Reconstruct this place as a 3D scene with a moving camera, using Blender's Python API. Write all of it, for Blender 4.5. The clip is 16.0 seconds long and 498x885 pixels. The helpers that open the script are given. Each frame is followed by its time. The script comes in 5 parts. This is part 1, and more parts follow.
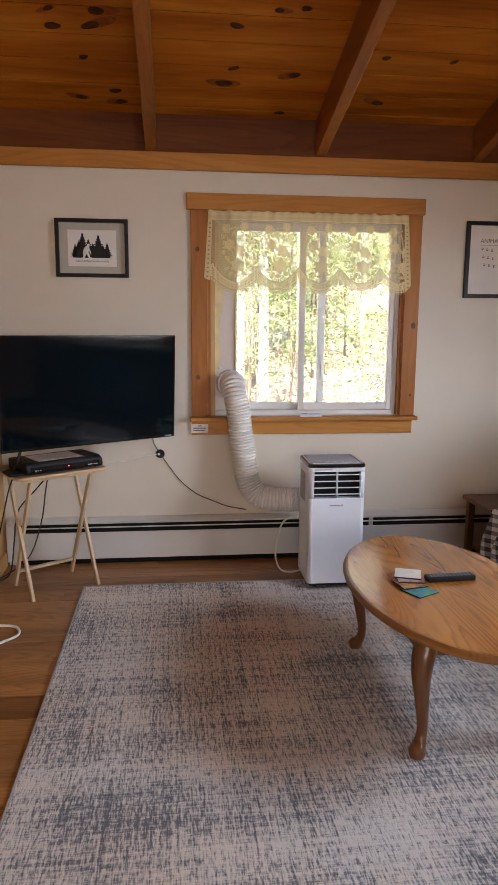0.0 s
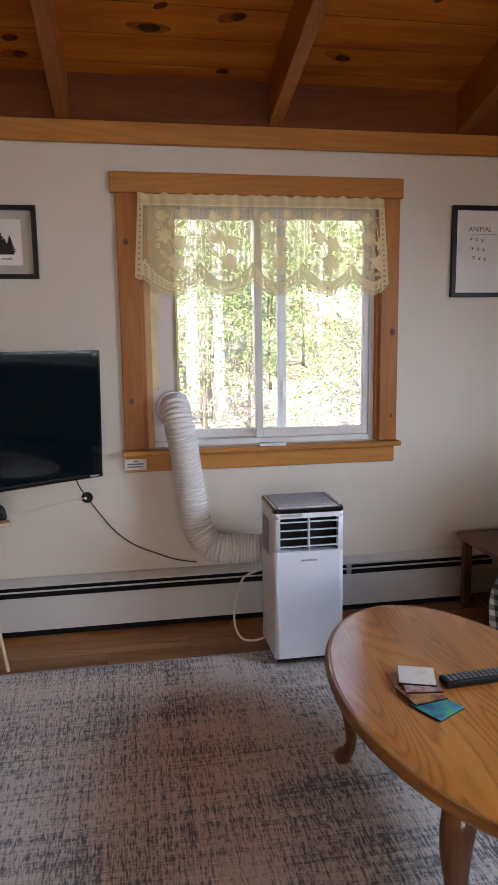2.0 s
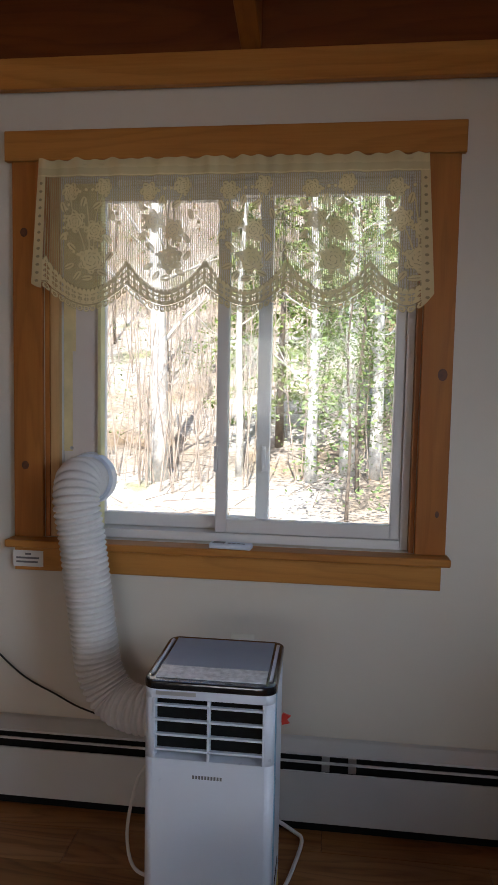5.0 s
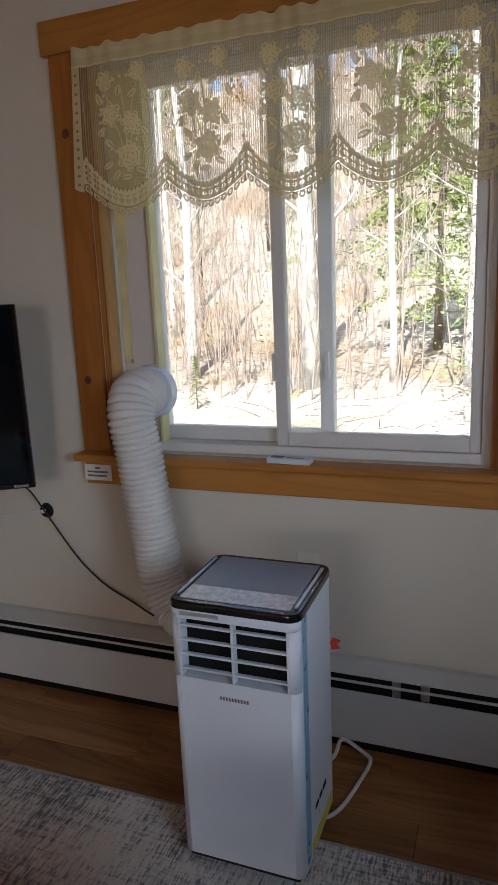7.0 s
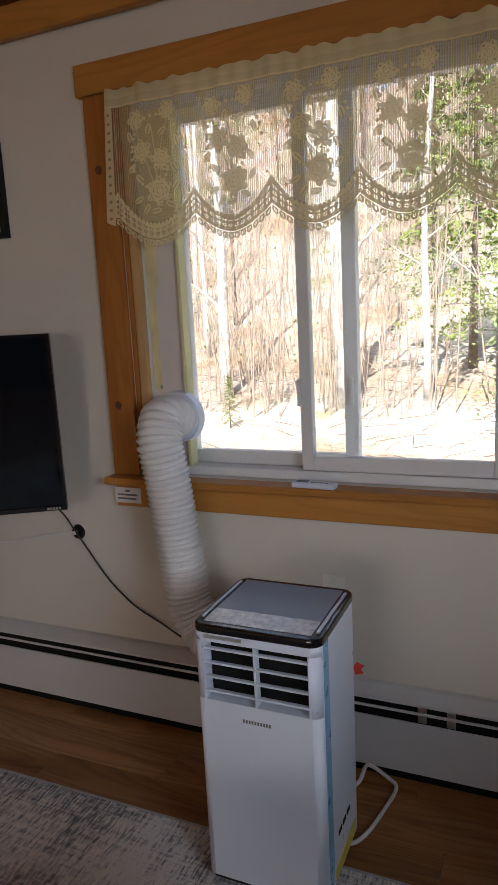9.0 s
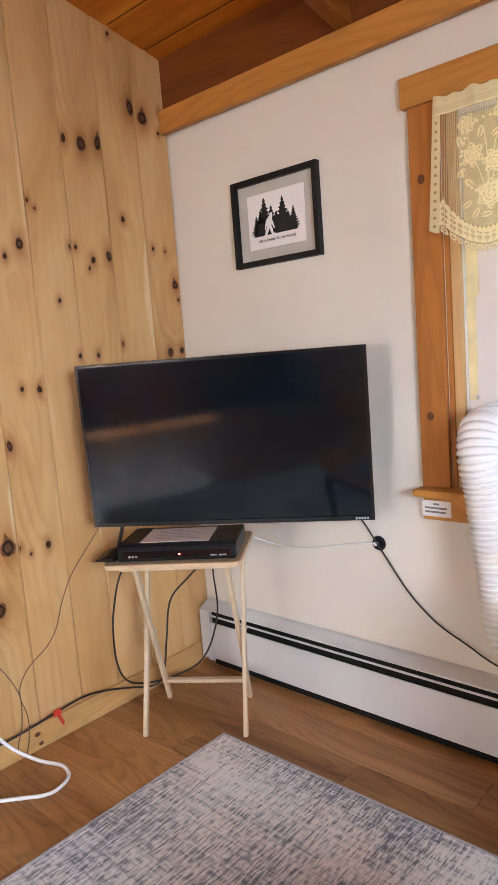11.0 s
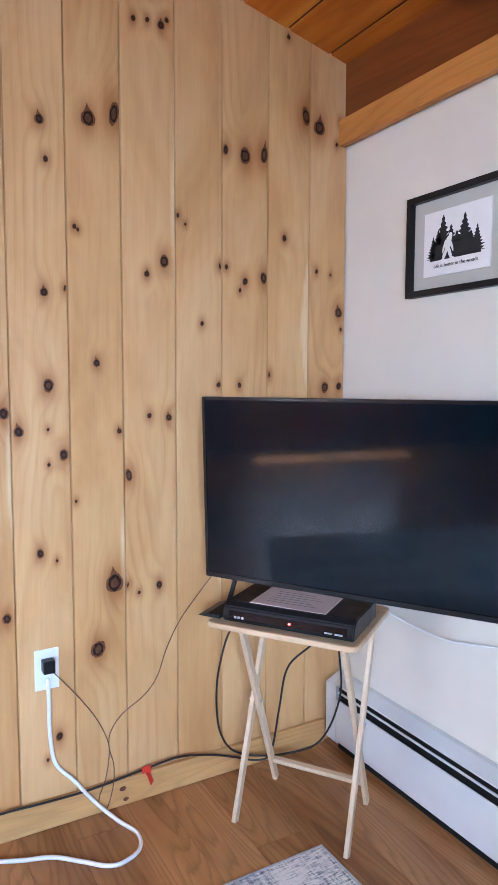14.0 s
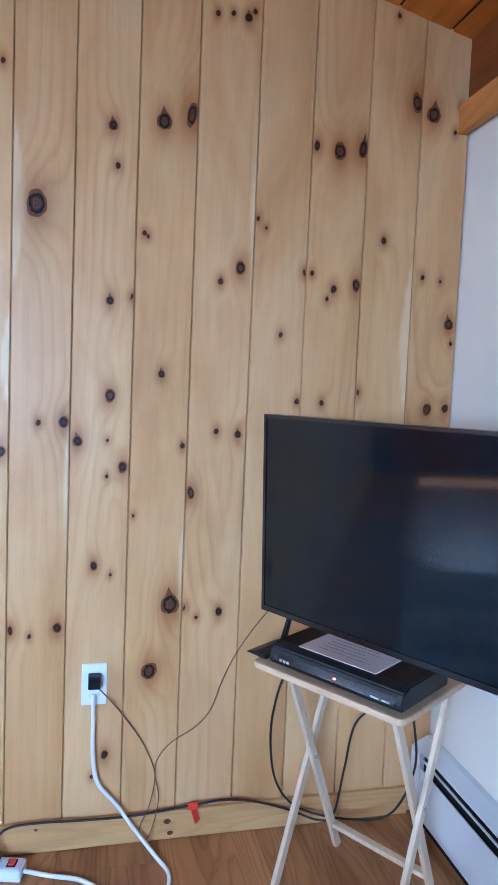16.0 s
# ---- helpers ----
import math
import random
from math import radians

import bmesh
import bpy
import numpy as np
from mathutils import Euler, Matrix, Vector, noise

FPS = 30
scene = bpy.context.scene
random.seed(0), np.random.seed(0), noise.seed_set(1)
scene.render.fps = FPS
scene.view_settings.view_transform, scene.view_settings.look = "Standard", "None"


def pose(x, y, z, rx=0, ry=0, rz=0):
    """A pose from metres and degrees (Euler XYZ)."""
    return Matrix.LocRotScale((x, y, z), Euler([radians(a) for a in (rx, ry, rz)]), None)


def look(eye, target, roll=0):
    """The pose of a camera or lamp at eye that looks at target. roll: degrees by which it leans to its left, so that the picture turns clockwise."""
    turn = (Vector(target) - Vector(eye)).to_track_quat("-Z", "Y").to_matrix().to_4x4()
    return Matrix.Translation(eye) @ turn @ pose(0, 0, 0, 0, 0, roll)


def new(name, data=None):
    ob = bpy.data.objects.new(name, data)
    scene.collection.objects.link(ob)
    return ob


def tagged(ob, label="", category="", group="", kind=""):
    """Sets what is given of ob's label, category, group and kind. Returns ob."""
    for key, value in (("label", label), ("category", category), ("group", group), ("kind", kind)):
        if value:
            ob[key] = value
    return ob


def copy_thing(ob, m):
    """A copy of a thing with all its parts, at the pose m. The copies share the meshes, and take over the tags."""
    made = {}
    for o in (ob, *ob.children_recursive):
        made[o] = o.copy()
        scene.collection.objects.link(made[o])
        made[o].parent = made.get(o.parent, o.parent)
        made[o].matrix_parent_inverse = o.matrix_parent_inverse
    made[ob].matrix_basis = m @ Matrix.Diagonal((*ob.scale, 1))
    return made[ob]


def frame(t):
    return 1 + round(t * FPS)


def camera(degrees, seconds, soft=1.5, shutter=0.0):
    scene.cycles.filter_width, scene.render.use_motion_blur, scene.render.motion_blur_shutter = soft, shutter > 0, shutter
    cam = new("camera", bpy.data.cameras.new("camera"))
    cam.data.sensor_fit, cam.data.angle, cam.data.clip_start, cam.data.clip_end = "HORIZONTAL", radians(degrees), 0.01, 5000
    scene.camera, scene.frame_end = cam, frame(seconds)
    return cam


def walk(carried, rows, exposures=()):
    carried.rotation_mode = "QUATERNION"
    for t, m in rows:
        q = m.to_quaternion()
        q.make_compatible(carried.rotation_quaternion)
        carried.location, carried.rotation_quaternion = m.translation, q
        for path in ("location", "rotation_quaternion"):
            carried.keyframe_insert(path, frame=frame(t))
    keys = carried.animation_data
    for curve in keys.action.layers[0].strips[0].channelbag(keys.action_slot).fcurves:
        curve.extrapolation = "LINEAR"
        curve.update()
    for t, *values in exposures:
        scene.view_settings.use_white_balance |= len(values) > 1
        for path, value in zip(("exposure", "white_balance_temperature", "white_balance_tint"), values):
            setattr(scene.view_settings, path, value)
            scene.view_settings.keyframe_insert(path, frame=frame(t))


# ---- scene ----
cam = camera(40.5, 16.0, soft=0.5)
PATH = [
    (0, (-0.08, 0.141, 1.379), (0.134, 2.101, 1.046), 0.4),
    (0.5, (-0.111, 0.213, 1.347), (0.085, 2.178, 1.033), -0.3),
    (1, (-0.068, 0.389, 1.362), (0.139, 2.354, 1.053), -1.8),
    (1.5, (0.034, 0.599, 1.365), (0.203, 2.572, 1.087), -1.2),
    (2, (0.059, 0.887, 1.376), (0.391, 2.836, 1.074), -0.8),
    (2.5, (0.185, 1.152, 1.369), (0.523, 3.086, 0.988), -2.2),
    (3, (0.353, 1.406, 1.325), (0.549, 3.366, 0.982), -1.7),
    (3.2, (0.4, 1.49, 1.315), (0.602, 3.456, 1.009), -1.1),
    (5.3, (1.072, 2.129, 1.367), (0.688, 4.086, 1.215), 0.1),
    (5.5, (1.111, 2.179, 1.378), (0.615, 4.11, 1.215), -0.7),
    (6, (1.226, 2.259, 1.364), (0.544, 4.127, 1.145), 0.7),
    (6.5, (1.265, 2.278, 1.339), (0.593, 4.13, 0.991), -1.7),
    (7, (1.277, 2.278, 1.331), (0.575, 4.103, 0.91), -2.4),
    (7.5, (1.285, 2.282, 1.322), (0.569, 4.099, 0.89), -1.9),
    (8, (1.287, 2.282, 1.325), (0.572, 4.102, 0.903), -1.1),
    (8.5, (1.305, 2.278, 1.333), (0.555, 4.093, 0.953), -2.0),
    (9, (1.312, 2.259, 1.356), (0.515, 4.057, 0.992), -2.9),
    (9.5, (1.241, 2.238, 1.353), (0.153, 3.885, 1.032), -3.3),
    (9.6, (1.232, 2.227, 1.357), (0.115, 3.854, 1.033), -2.9),
    (10, (1.169, 2.183, 1.341), (0.021, 3.789, 1.02), -2.5),
    (10.2, (1.097, 2.123, 1.342), (-0.053, 3.727, 1.016), -4.0),
    (12.3, (1.055, 2.151, 1.364), (-0.543, 3.34, 1.182), -0.8),
    (12.5, (1.058, 2.181, 1.368), (-0.529, 3.384, 1.18), -0.5),
    (13, (1.034, 2.329, 1.347), (-0.51, 3.594, 1.217), 0.6),
    (13.5, (0.953, 2.429, 1.375), (-0.652, 3.612, 1.22), 0.2),
    (14, (0.961, 2.527, 1.381), (-0.77, 3.513, 1.205), 0.2),
    (14.5, (0.986, 2.634, 1.366), (-0.89, 3.294, 1.157), 0.9),
    (15, (0.953, 2.605, 1.355), (-0.958, 3.164, 1.169), -0.9),
    (15.5, (0.929, 2.726, 1.343), (-0.997, 3.255, 1.232), 0.1),
    (16, (0.929, 2.96, 1.405), (-1.014, 3.409, 1.249), 2.4),
]
EXPOSURES = [(0, 2.25, 6900, 20), (3.2, 1.75, 6100, 16), (5.3, 1.05, 6300, 15), (9.0, 1.15, 6700, 18), (10.0, 2.2, 7500, 22), (12.3, 3.52, 4950, 14), (14.5, 3.35, 5150, 16), (15.2, 3.27, 4900, 15), (16, 3.2, 4450, 10)]
walk(cam, [(t, look(eye, target, roll)) for t, eye, target, roll in PATH], EXPOSURES)
EAST_W, SOUTH_W = 11.0, 6.5

# ---- light: sun from the south, sky, and daylight in the two openings behind the walk ----
world = bpy.data.worlds.new("sky")
scene.world = world
world.use_nodes = True
wn = world.node_tree.nodes
sky = wn.new("ShaderNodeTexSky")
sky.sky_type, sky.sun_disc = "NISHITA", False
SUN_UP = 60.0
sky.sun_elevation, sky.sun_rotation = radians(SUN_UP), radians(180)
wn["Background"].inputs["Strength"].default_value = 0.15
world.node_tree.links.new(sky.outputs[0], wn["Background"].inputs["Color"])

sun = new("sun", bpy.data.lights.new("sun", "SUN"))
sun.data.energy, sun.data.angle, sun.data.color = 5.0, radians(0.5), (1.0, 0.97, 0.91)
sun.matrix_world = look((0, -10 * math.cos(radians(SUN_UP)), 10 * math.sin(radians(SUN_UP))), (0, 0, 0))


def window_light(name, eye, target, w, h, watts, colour):
    lamp = new(name, bpy.data.lights.new(name, "AREA"))
    lamp.data.shape, lamp.data.size, lamp.data.size_y = "RECTANGLE", w, h
    lamp.data.energy, lamp.data.color = watts, colour
    lamp.data.spread = radians(138)
    lamp.matrix_world = look(eye, target)


window_light("daylight_east", (2.81, 1.75, 1.52), (1.8, 2.0, 0.62), 0.95, 0.9, EAST_W, (0.72, 0.87, 1.0))
window_light("daylight_south", (0.45, -3.27, 1.5), (0.45, -2.2, 0.9), 1.9, 1.2, SOUTH_W, (1.0, 0.94, 0.84))


# ---- materials ----
def material(name, rough=0.5, metal=0.0, coat=0.0):
    m = bpy.data.materials.new(name)
    m.use_nodes = True
    b = m.node_tree.nodes["Principled BSDF"]
    b.inputs["Roughness"].default_value, b.inputs["Metallic"].default_value = rough, metal
    b.inputs["Coat Weight"].default_value = coat
    b.inputs["Coat Roughness"].default_value = 0.15
    return m, m.node_tree.nodes, m.node_tree.links, b


def ramp(nodes, stops):
    r = nodes.new("ShaderNodeValToRGB")
    e = r.color_ramp.elements
    while len(e) < len(stops):
        e.new(0.5)
    for i, (p, c) in enumerate(stops):
        e[i].position, e[i].color = p, (*c, 1) if len(c) == 3 else c
    return r


def grey(v):
    return (v, v, v)


def place(nodes, links, scale, vary=True):
    """Object coordinates, shifted by each object's own random number, and stretched."""
    co = nodes.new("ShaderNodeTexCoord")
    out = co.outputs["Object"]
    if vary:
        info = nodes.new("ShaderNodeObjectInfo")
        add = nodes.new("ShaderNodeVectorMath")
        add.operation = "MULTIPLY_ADD"
        add.inputs[0].default_value = (37, 53, 71)
        links.new(info.outputs["Random"], add.inputs[1])
        links.new(out, add.inputs[2])
        out = add.outputs[0]
    mp = nodes.new("ShaderNodeMapping")
    mp.inputs["Scale"].default_value = scale
    links.new(out, mp.inputs["Vector"])
    return mp.outputs[0]


def noise_tex(nodes, links, vec, scale, detail=4, rough=0.55, dist=0.0):
    n = nodes.new("ShaderNodeTexNoise")
    n.inputs["Scale"].default_value, n.inputs["Detail"].default_value = scale, detail
    n.inputs["Roughness"].default_value, n.inputs["Distortion"].default_value = rough, dist
    links.new(vec, n.inputs["Vector"])
    return n.outputs["Fac"]


def mix_col(nodes, links, fac, a, b, mode="MIX"):
    x = nodes.new("ShaderNodeMix")
    x.data_type, x.blend_type = "RGBA", mode
    for s, v in ((0, fac), (6, a), (7, b)):
        if hasattr(v, "is_linked"):
            links.new(v, x.inputs[s])
        else:
            x.inputs[s].default_value = v if s == 0 else (*v, 1)
    return x.outputs[2]


def bump(nodes, links, b, height, strength, dist=0.002):
    n = nodes.new("ShaderNodeBump")
    n.inputs["Strength"].default_value, n.inputs["Distance"].default_value = strength, dist
    links.new(height, n.inputs["Height"])
    links.new(n.outputs[0], b.inputs["Normal"])


def plain(name, col, rough=0.5, metal=0.0, coat=0.0, var=0.1, scale=6.0, fine=180.0, relief=0.15, vary=True):
    """Painted, moulded or cast surfaces: faint cloudy variation, fine grain and a little relief."""
    m, n, l, b = material(name, rough, metal, coat)
    vec = place(n, l, (1, 1, 1), vary)
    big = noise_tex(n, l, vec, scale, 3)
    small = noise_tex(n, l, vec, fine, 2)
    r = ramp(n, [(0.3, tuple(c * (1 - var) for c in col)), (0.7, tuple(min(1, c * (1 + var)) for c in col))])
    l.new(big, r.inputs[0])
    rr = ramp(n, [(0.3, grey(rough * 0.85)), (0.7, grey(min(1, rough * 1.15)))])
    l.new(noise_tex(n, l, vec, scale * 4, 3), rr.inputs[0])
    l.new(rr.outputs[0], b.inputs["Roughness"])
    l.new(r.outputs[0], b.inputs["Base Color"])
    if relief:
        bump(n, l, b, small, relief, 0.0006)
    return m


def wood(name, dark, mid, light, along, size=0.09, rough=0.45, coat=0.0, ring=0.45, spread=0.18, relief=0.2, cells=0.0, bend=6.0):
    """Sawn wood: long fibres and cathedral rings along one axis, each piece of its own tone. cells: pith knots per metre."""
    m, n, l, b = material(name, rough, 0, coat)
    b.inputs["Specular IOR Level"].default_value = 0.3
    k = [1.0, 1.0, 1.0]
    k[along] = 0.09
    vec = place(n, l, tuple(k))
    vec2 = place(n, l, tuple(1.0 if i != along else 0.02 for i in range(3)))
    # growth rings: contour lines of a slow, stretched noise, frayed by a finer one
    k[along] = 0.13
    slow = noise_tex(n, l, place(n, l, tuple(k)), bend, 1, 0.35)
    fray = noise_tex(n, l, vec, 45, 3, 0.6)
    lines, turn = n.new("ShaderNodeMath"), n.new("ShaderNodeMath")
    lines.operation, turn.operation = "MULTIPLY_ADD", "FRACT"
    lines.inputs[1].default_value = 1.4 / size
    l.new(slow, lines.inputs[0])
    l.new(fray, lines.inputs[2])
    l.new(lines.outputs[0], turn.inputs[0])
    cloud = noise_tex(n, l, vec, 7, 4, 0.6, 0.6)
    fibre = noise_tex(n, l, vec2, 260, 3, 0.7)
    r1 = ramp(n, [(0.25, dark), (0.5, mid), (0.78, light)])
    l.new(cloud, r1.inputs[0])
    rings = ramp(n, [(0.0, grey(0.8)), (0.12, grey(1.0)), (0.55, grey(0.93)), (0.92, grey(0.52)), (1.0, grey(0.8))])
    l.new(turn.outputs[0], rings.inputs[0])
    col = mix_col(n, l, ring, r1.outputs[0], rings.outputs[0], "MULTIPLY")
    rf = ramp(n, [(0.3, grey(0.86)), (0.6, grey(1.0))])
    l.new(fibre, rf.inputs[0])
    col = mix_col(n, l, 0.6, col, rf.outputs[0], "MULTIPLY")
    info = n.new("ShaderNodeObjectInfo")
    tone = ramp(n, [(0.0, grey(1 - spread)), (1.0, grey(1.0))])
    l.new(info.outputs["Random"], tone.inputs[0])
    col = mix_col(n, l, 1.0, col, tone.outputs[0], "MULTIPLY")
    if cells:
        v = n.new("ShaderNodeTexVoronoi")
        v.inputs["Scale"].default_value = cells
        kk = [1.0, 1.0, 1.0]
        kk[along] = 0.55
        l.new(place(n, l, tuple(kk)), v.inputs["Vector"])
        kr = ramp(n, [(0.0, (0.10, 0.045, 0.02)), (0.035, (0.05, 0.02, 0.01)), (0.06, grey(1.0))])
        l.new(v.outputs["Distance"], kr.inputs[0])
        col = mix_col(n, l, 0.9, col, kr.outputs[0], "MULTIPLY")
    l.new(col, b.inputs["Base Color"])
    bump(n, l, b, fibre, relief, 0.0008)
    return m


PINE = wood("pine_boards", (0.47, 0.245, 0.085), (0.635, 0.38, 0.16), (0.72, 0.47, 0.225), 2, 0.10, 0.45, 0.0, 0.2, 0.12, 0.12)


def board_material():
    """Clear-coated knotty pine: rings that follow each board's own grain field, amber stain round knots, pale sapwood."""
    m, n, l, b = material("knotty_pine_boards", 0.42)
    b.inputs["Specular IOR Level"].default_value = 0.35

    def field(name):
        a = n.new("ShaderNodeAttribute")
        a.attribute_name = name
        return a.outputs["Fac"]
    vec = place(n, l, (1, 1, 0.08))
    info = n.new("ShaderNodeObjectInfo")
    cloud = noise_tex(n, l, place(n, l, (1, 1, 0.25)), 5, 4, 0.6, 0.5)
    base = ramp(n, [(0.25, (0.48, 0.25, 0.085)), (0.5, (0.62, 0.365, 0.15)), (0.75, (0.70, 0.455, 0.215))])
    l.new(cloud, base.inputs[0])
    tint = ramp(n, [(0.0, (0.90, 0.85, 0.80)), (0.35, (1.0, 0.99, 0.94)), (0.7, (0.95, 0.93, 0.92)), (1.0, (1.0, 1.0, 1.0))])
    l.new(info.outputs["Random"], tint.inputs[0])
    col = mix_col(n, l, 1.0, base.outputs[0], tint.outputs[0], "MULTIPLY")
    fray = noise_tex(n, l, vec, 30, 3, 0.6)
    line, turn = n.new("ShaderNodeMath"), n.new("ShaderNodeMath")
    line.operation, turn.operation = "MULTIPLY_ADD", "FRACT"
    line.inputs[1].default_value = 0.7
    l.new(fray, line.inputs[0])
    l.new(field("flow"), line.inputs[2])
    l.new(line.outputs[0], turn.inputs[0])
    rings = ramp(n, [(0.0, grey(0.9)), (0.15, grey(1.0)), (0.55, grey(0.97)), (0.9, (0.82, 0.72, 0.60)), (1.0, grey(0.9))])
    l.new(turn.outputs[0], rings.inputs[0])
    strong = ramp(n, [(0.42, grey(0.06)), (0.72, grey(0.85))])
    l.new(noise_tex(n, l, place(n, l, (1, 1, 0.4)), 3.5, 2), strong.inputs[0])
    col = mix_col(n, l, strong.outputs[0], col, mix_col(n, l, 1.0, col, rings.outputs[0], "MULTIPLY"))
    fibre = noise_tex(n, l, place(n, l, (1, 1, 0.02)), 230, 3, 0.7)
    rf = ramp(n, [(0.3, grey(0.88)), (0.6, grey(1.0))])
    l.new(fibre, rf.inputs[0])
    col = mix_col(n, l, 0.6, col, rf.outputs[0], "MULTIPLY")
    col = mix_col(n, l, field("sap"), col, (0.77, 0.61, 0.38))
    col = mix_col(n, l, field("halo"), col, mix_col(n, l, 1.0, col, (0.50, 0.31, 0.17), "MULTIPLY"))
    l.new(col, b.inputs["Base Color"])
    bump(n, l, b, fibre, 0.12, 0.0008)
    return m


BOARD = board_material()
# for the unseen walls: dark amber chosen to dim and warm bounced light
PINE_ROOM = wood("unseen_wall_boards", (0.30, 0.13, 0.04), (0.40, 0.19, 0.065), (0.47, 0.25, 0.09), 2, 0.14, 0.5, 0.0, 0.4, 0.14)
PINE_BASE = wood("pine_baseboard", (0.46, 0.235, 0.075), (0.62, 0.36, 0.135), (0.68, 0.42, 0.18), 1, 0.09, 0.45, 0.0, 0.3, 0.1)
CEIL = wood("amber_ceiling_boards", (0.2636, 0.0608, 0.0047), (0.4664, 0.1404, 0.0117), (0.6084, 0.2293, 0.0234), 0, 0.13, 0.6, 0.0, 0.3, 0.1, 0.2)
RAFTER = wood("amber_rafter", (0.238, 0.068, 0.0102), (0.34, 0.1105, 0.017), (0.3995, 0.1487, 0.0255), 1, 0.12, 0.5, 0.0, 0.35)
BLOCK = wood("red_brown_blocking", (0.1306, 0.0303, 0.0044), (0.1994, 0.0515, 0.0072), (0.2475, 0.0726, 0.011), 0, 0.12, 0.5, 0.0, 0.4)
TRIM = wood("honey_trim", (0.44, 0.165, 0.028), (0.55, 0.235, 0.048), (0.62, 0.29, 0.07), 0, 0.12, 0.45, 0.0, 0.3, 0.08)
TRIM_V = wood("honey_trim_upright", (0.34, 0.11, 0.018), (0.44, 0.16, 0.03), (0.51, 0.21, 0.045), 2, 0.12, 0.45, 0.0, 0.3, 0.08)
FLOOR = wood("laminate_planks", (0.19, 0.068, 0.018), (0.42, 0.19, 0.064), (0.55, 0.285, 0.115), 0, 0.07, 0.33, 0.1, 0.62, 0.22, 0.12, 0.0, 7.0)
OAK = wood("oak_tabletop", (0.2752, 0.0798, 0.0109), (0.4816, 0.1764, 0.0286), (0.5848, 0.252, 0.0521), 1, 0.055, 0.22, 0.75, 0.75, 0.05, 0.15, 0.0, 6.0)
OAK_DARK = wood("dark_stained_oak", (0.09, 0.035, 0.014), (0.15, 0.06, 0.022), (0.21, 0.09, 0.035), 2, 0.05, 0.33, 0.4, 0.4, 0.05)
BEECH = wood("pale_beech", (0.56, 0.40, 0.24), (0.66, 0.5, 0.33), (0.74, 0.6, 0.43), 2, 0.06, 0.45, 0.05, 0.2, 0.08)
WALNUT = wood("brown_end_table", (0.10, 0.05, 0.02), (0.17, 0.085, 0.035), (0.24, 0.13, 0.06), 0, 0.06, 0.4, 0.2, 0.4, 0.05)
WALL = plain("white_wall_paint", (0.69, 0.635, 0.55), 0.62, var=0.025, scale=1.5, fine=420, relief=0.25)
VINYL = plain("white_vinyl", (0.70, 0.69, 0.68), 0.35, var=0.03, relief=0.05)
PANEL = plain("white_filler_panel", (0.66, 0.61, 0.58), 0.5, var=0.03, relief=0.05)
HEAT = plain("white_enamel", (0.62, 0.62, 0.61), 0.35, var=0.05, scale=3, relief=0.1)
WHITE = plain("white_plastic", (0.72, 0.77, 0.86), 0.32, var=0.02, relief=0.06)
HOSE = plain("white_hose_plastic", (0.72, 0.70, 0.68), 0.38, var=0.03, relief=0.1)
CREAM = plain("cream_plastic", (0.74, 0.71, 0.62), 0.4, var=0.03)
BLACK = plain("black_plastic", (0.012, 0.012, 0.013), 0.38, var=0.2)
# near-black colour that puts shade into slots and recesses
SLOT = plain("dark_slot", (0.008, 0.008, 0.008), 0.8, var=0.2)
GLOSS = plain("gloss_black", (0.008, 0.008, 0.009), 0.12, coat=0.4, var=0.2, relief=0.0)
SCREEN = plain("screen_glass", (0.002, 0.006, 0.009), 0.06, var=0.1, scale=2, relief=0.0)
SCREEN.node_tree.nodes["Principled BSDF"].inputs["Specular IOR Level"].default_value = 0.4
CONSOLE = plain("grey_console", (0.24, 0.28, 0.34), 0.38, coat=0.15, var=0.04, relief=0.05)
SILVER = plain("silver_print", (0.5, 0.5, 0.5), 0.35, 0.6, var=0.05)
METAL = plain("brushed_metal", (0.55, 0.55, 0.56), 0.35, 1.0, var=0.1)
INK = plain("black_ink", (0.02, 0.02, 0.02), 0.7, var=0.1)
GREY_INK = plain("grey_ink", (0.16, 0.16, 0.17), 0.6, var=0.1)
PAPER = plain("white_paper", (0.76, 0.74, 0.72), 0.75, var=0.03, scale=12)
MOUNT = plain("grey_mount", (0.47, 0.45, 0.40), 0.6, var=0.04)
FRAME = plain("black_frame", (0.014, 0.013, 0.013), 0.4, var=0.2, relief=0.2)
for m in (BLACK, SLOT, FRAME, INK):
    m.node_tree.nodes["Principled BSDF"].inputs["Specular IOR Level"].default_value = 0.2
RED = plain("red_tag", (0.62, 0.04, 0.02), 0.45, var=0.08)
BLUEFILM = plain("blue_film", (0.20, 0.42, 0.60), 0.3, var=0.08)
YELLOW = plain("yellow_label", (0.68, 0.55, 0.10), 0.5, var=0.08)
CORD_W = plain("white_cord", (0.78, 0.78, 0.79), 0.42, var=0.03)
CORD_B = plain("black_cord", (0.015, 0.014, 0.013), 0.5, var=0.2)
CORD_BR = plain("brown_cord", (0.10, 0.06, 0.035), 0.5, var=0.2)
PINKISH = plain("pale_pink_paper", (0.62, 0.52, 0.49), 0.7, var=0.05)
BIND = plain("rug_binding", (0.36, 0.35, 0.35), 0.9, var=0.15, scale=60, fine=600, relief=0.6)


def glass_material():
    m, n, l, b = material("window_glass", 0.0)
    b.inputs["Base Color"].default_value = (0.97, 0.99, 0.98, 1)
    b.inputs["Transmission Weight"].default_value = 1
    b.inputs["IOR"].default_value = 1.3
    return m


GLASS = glass_material()


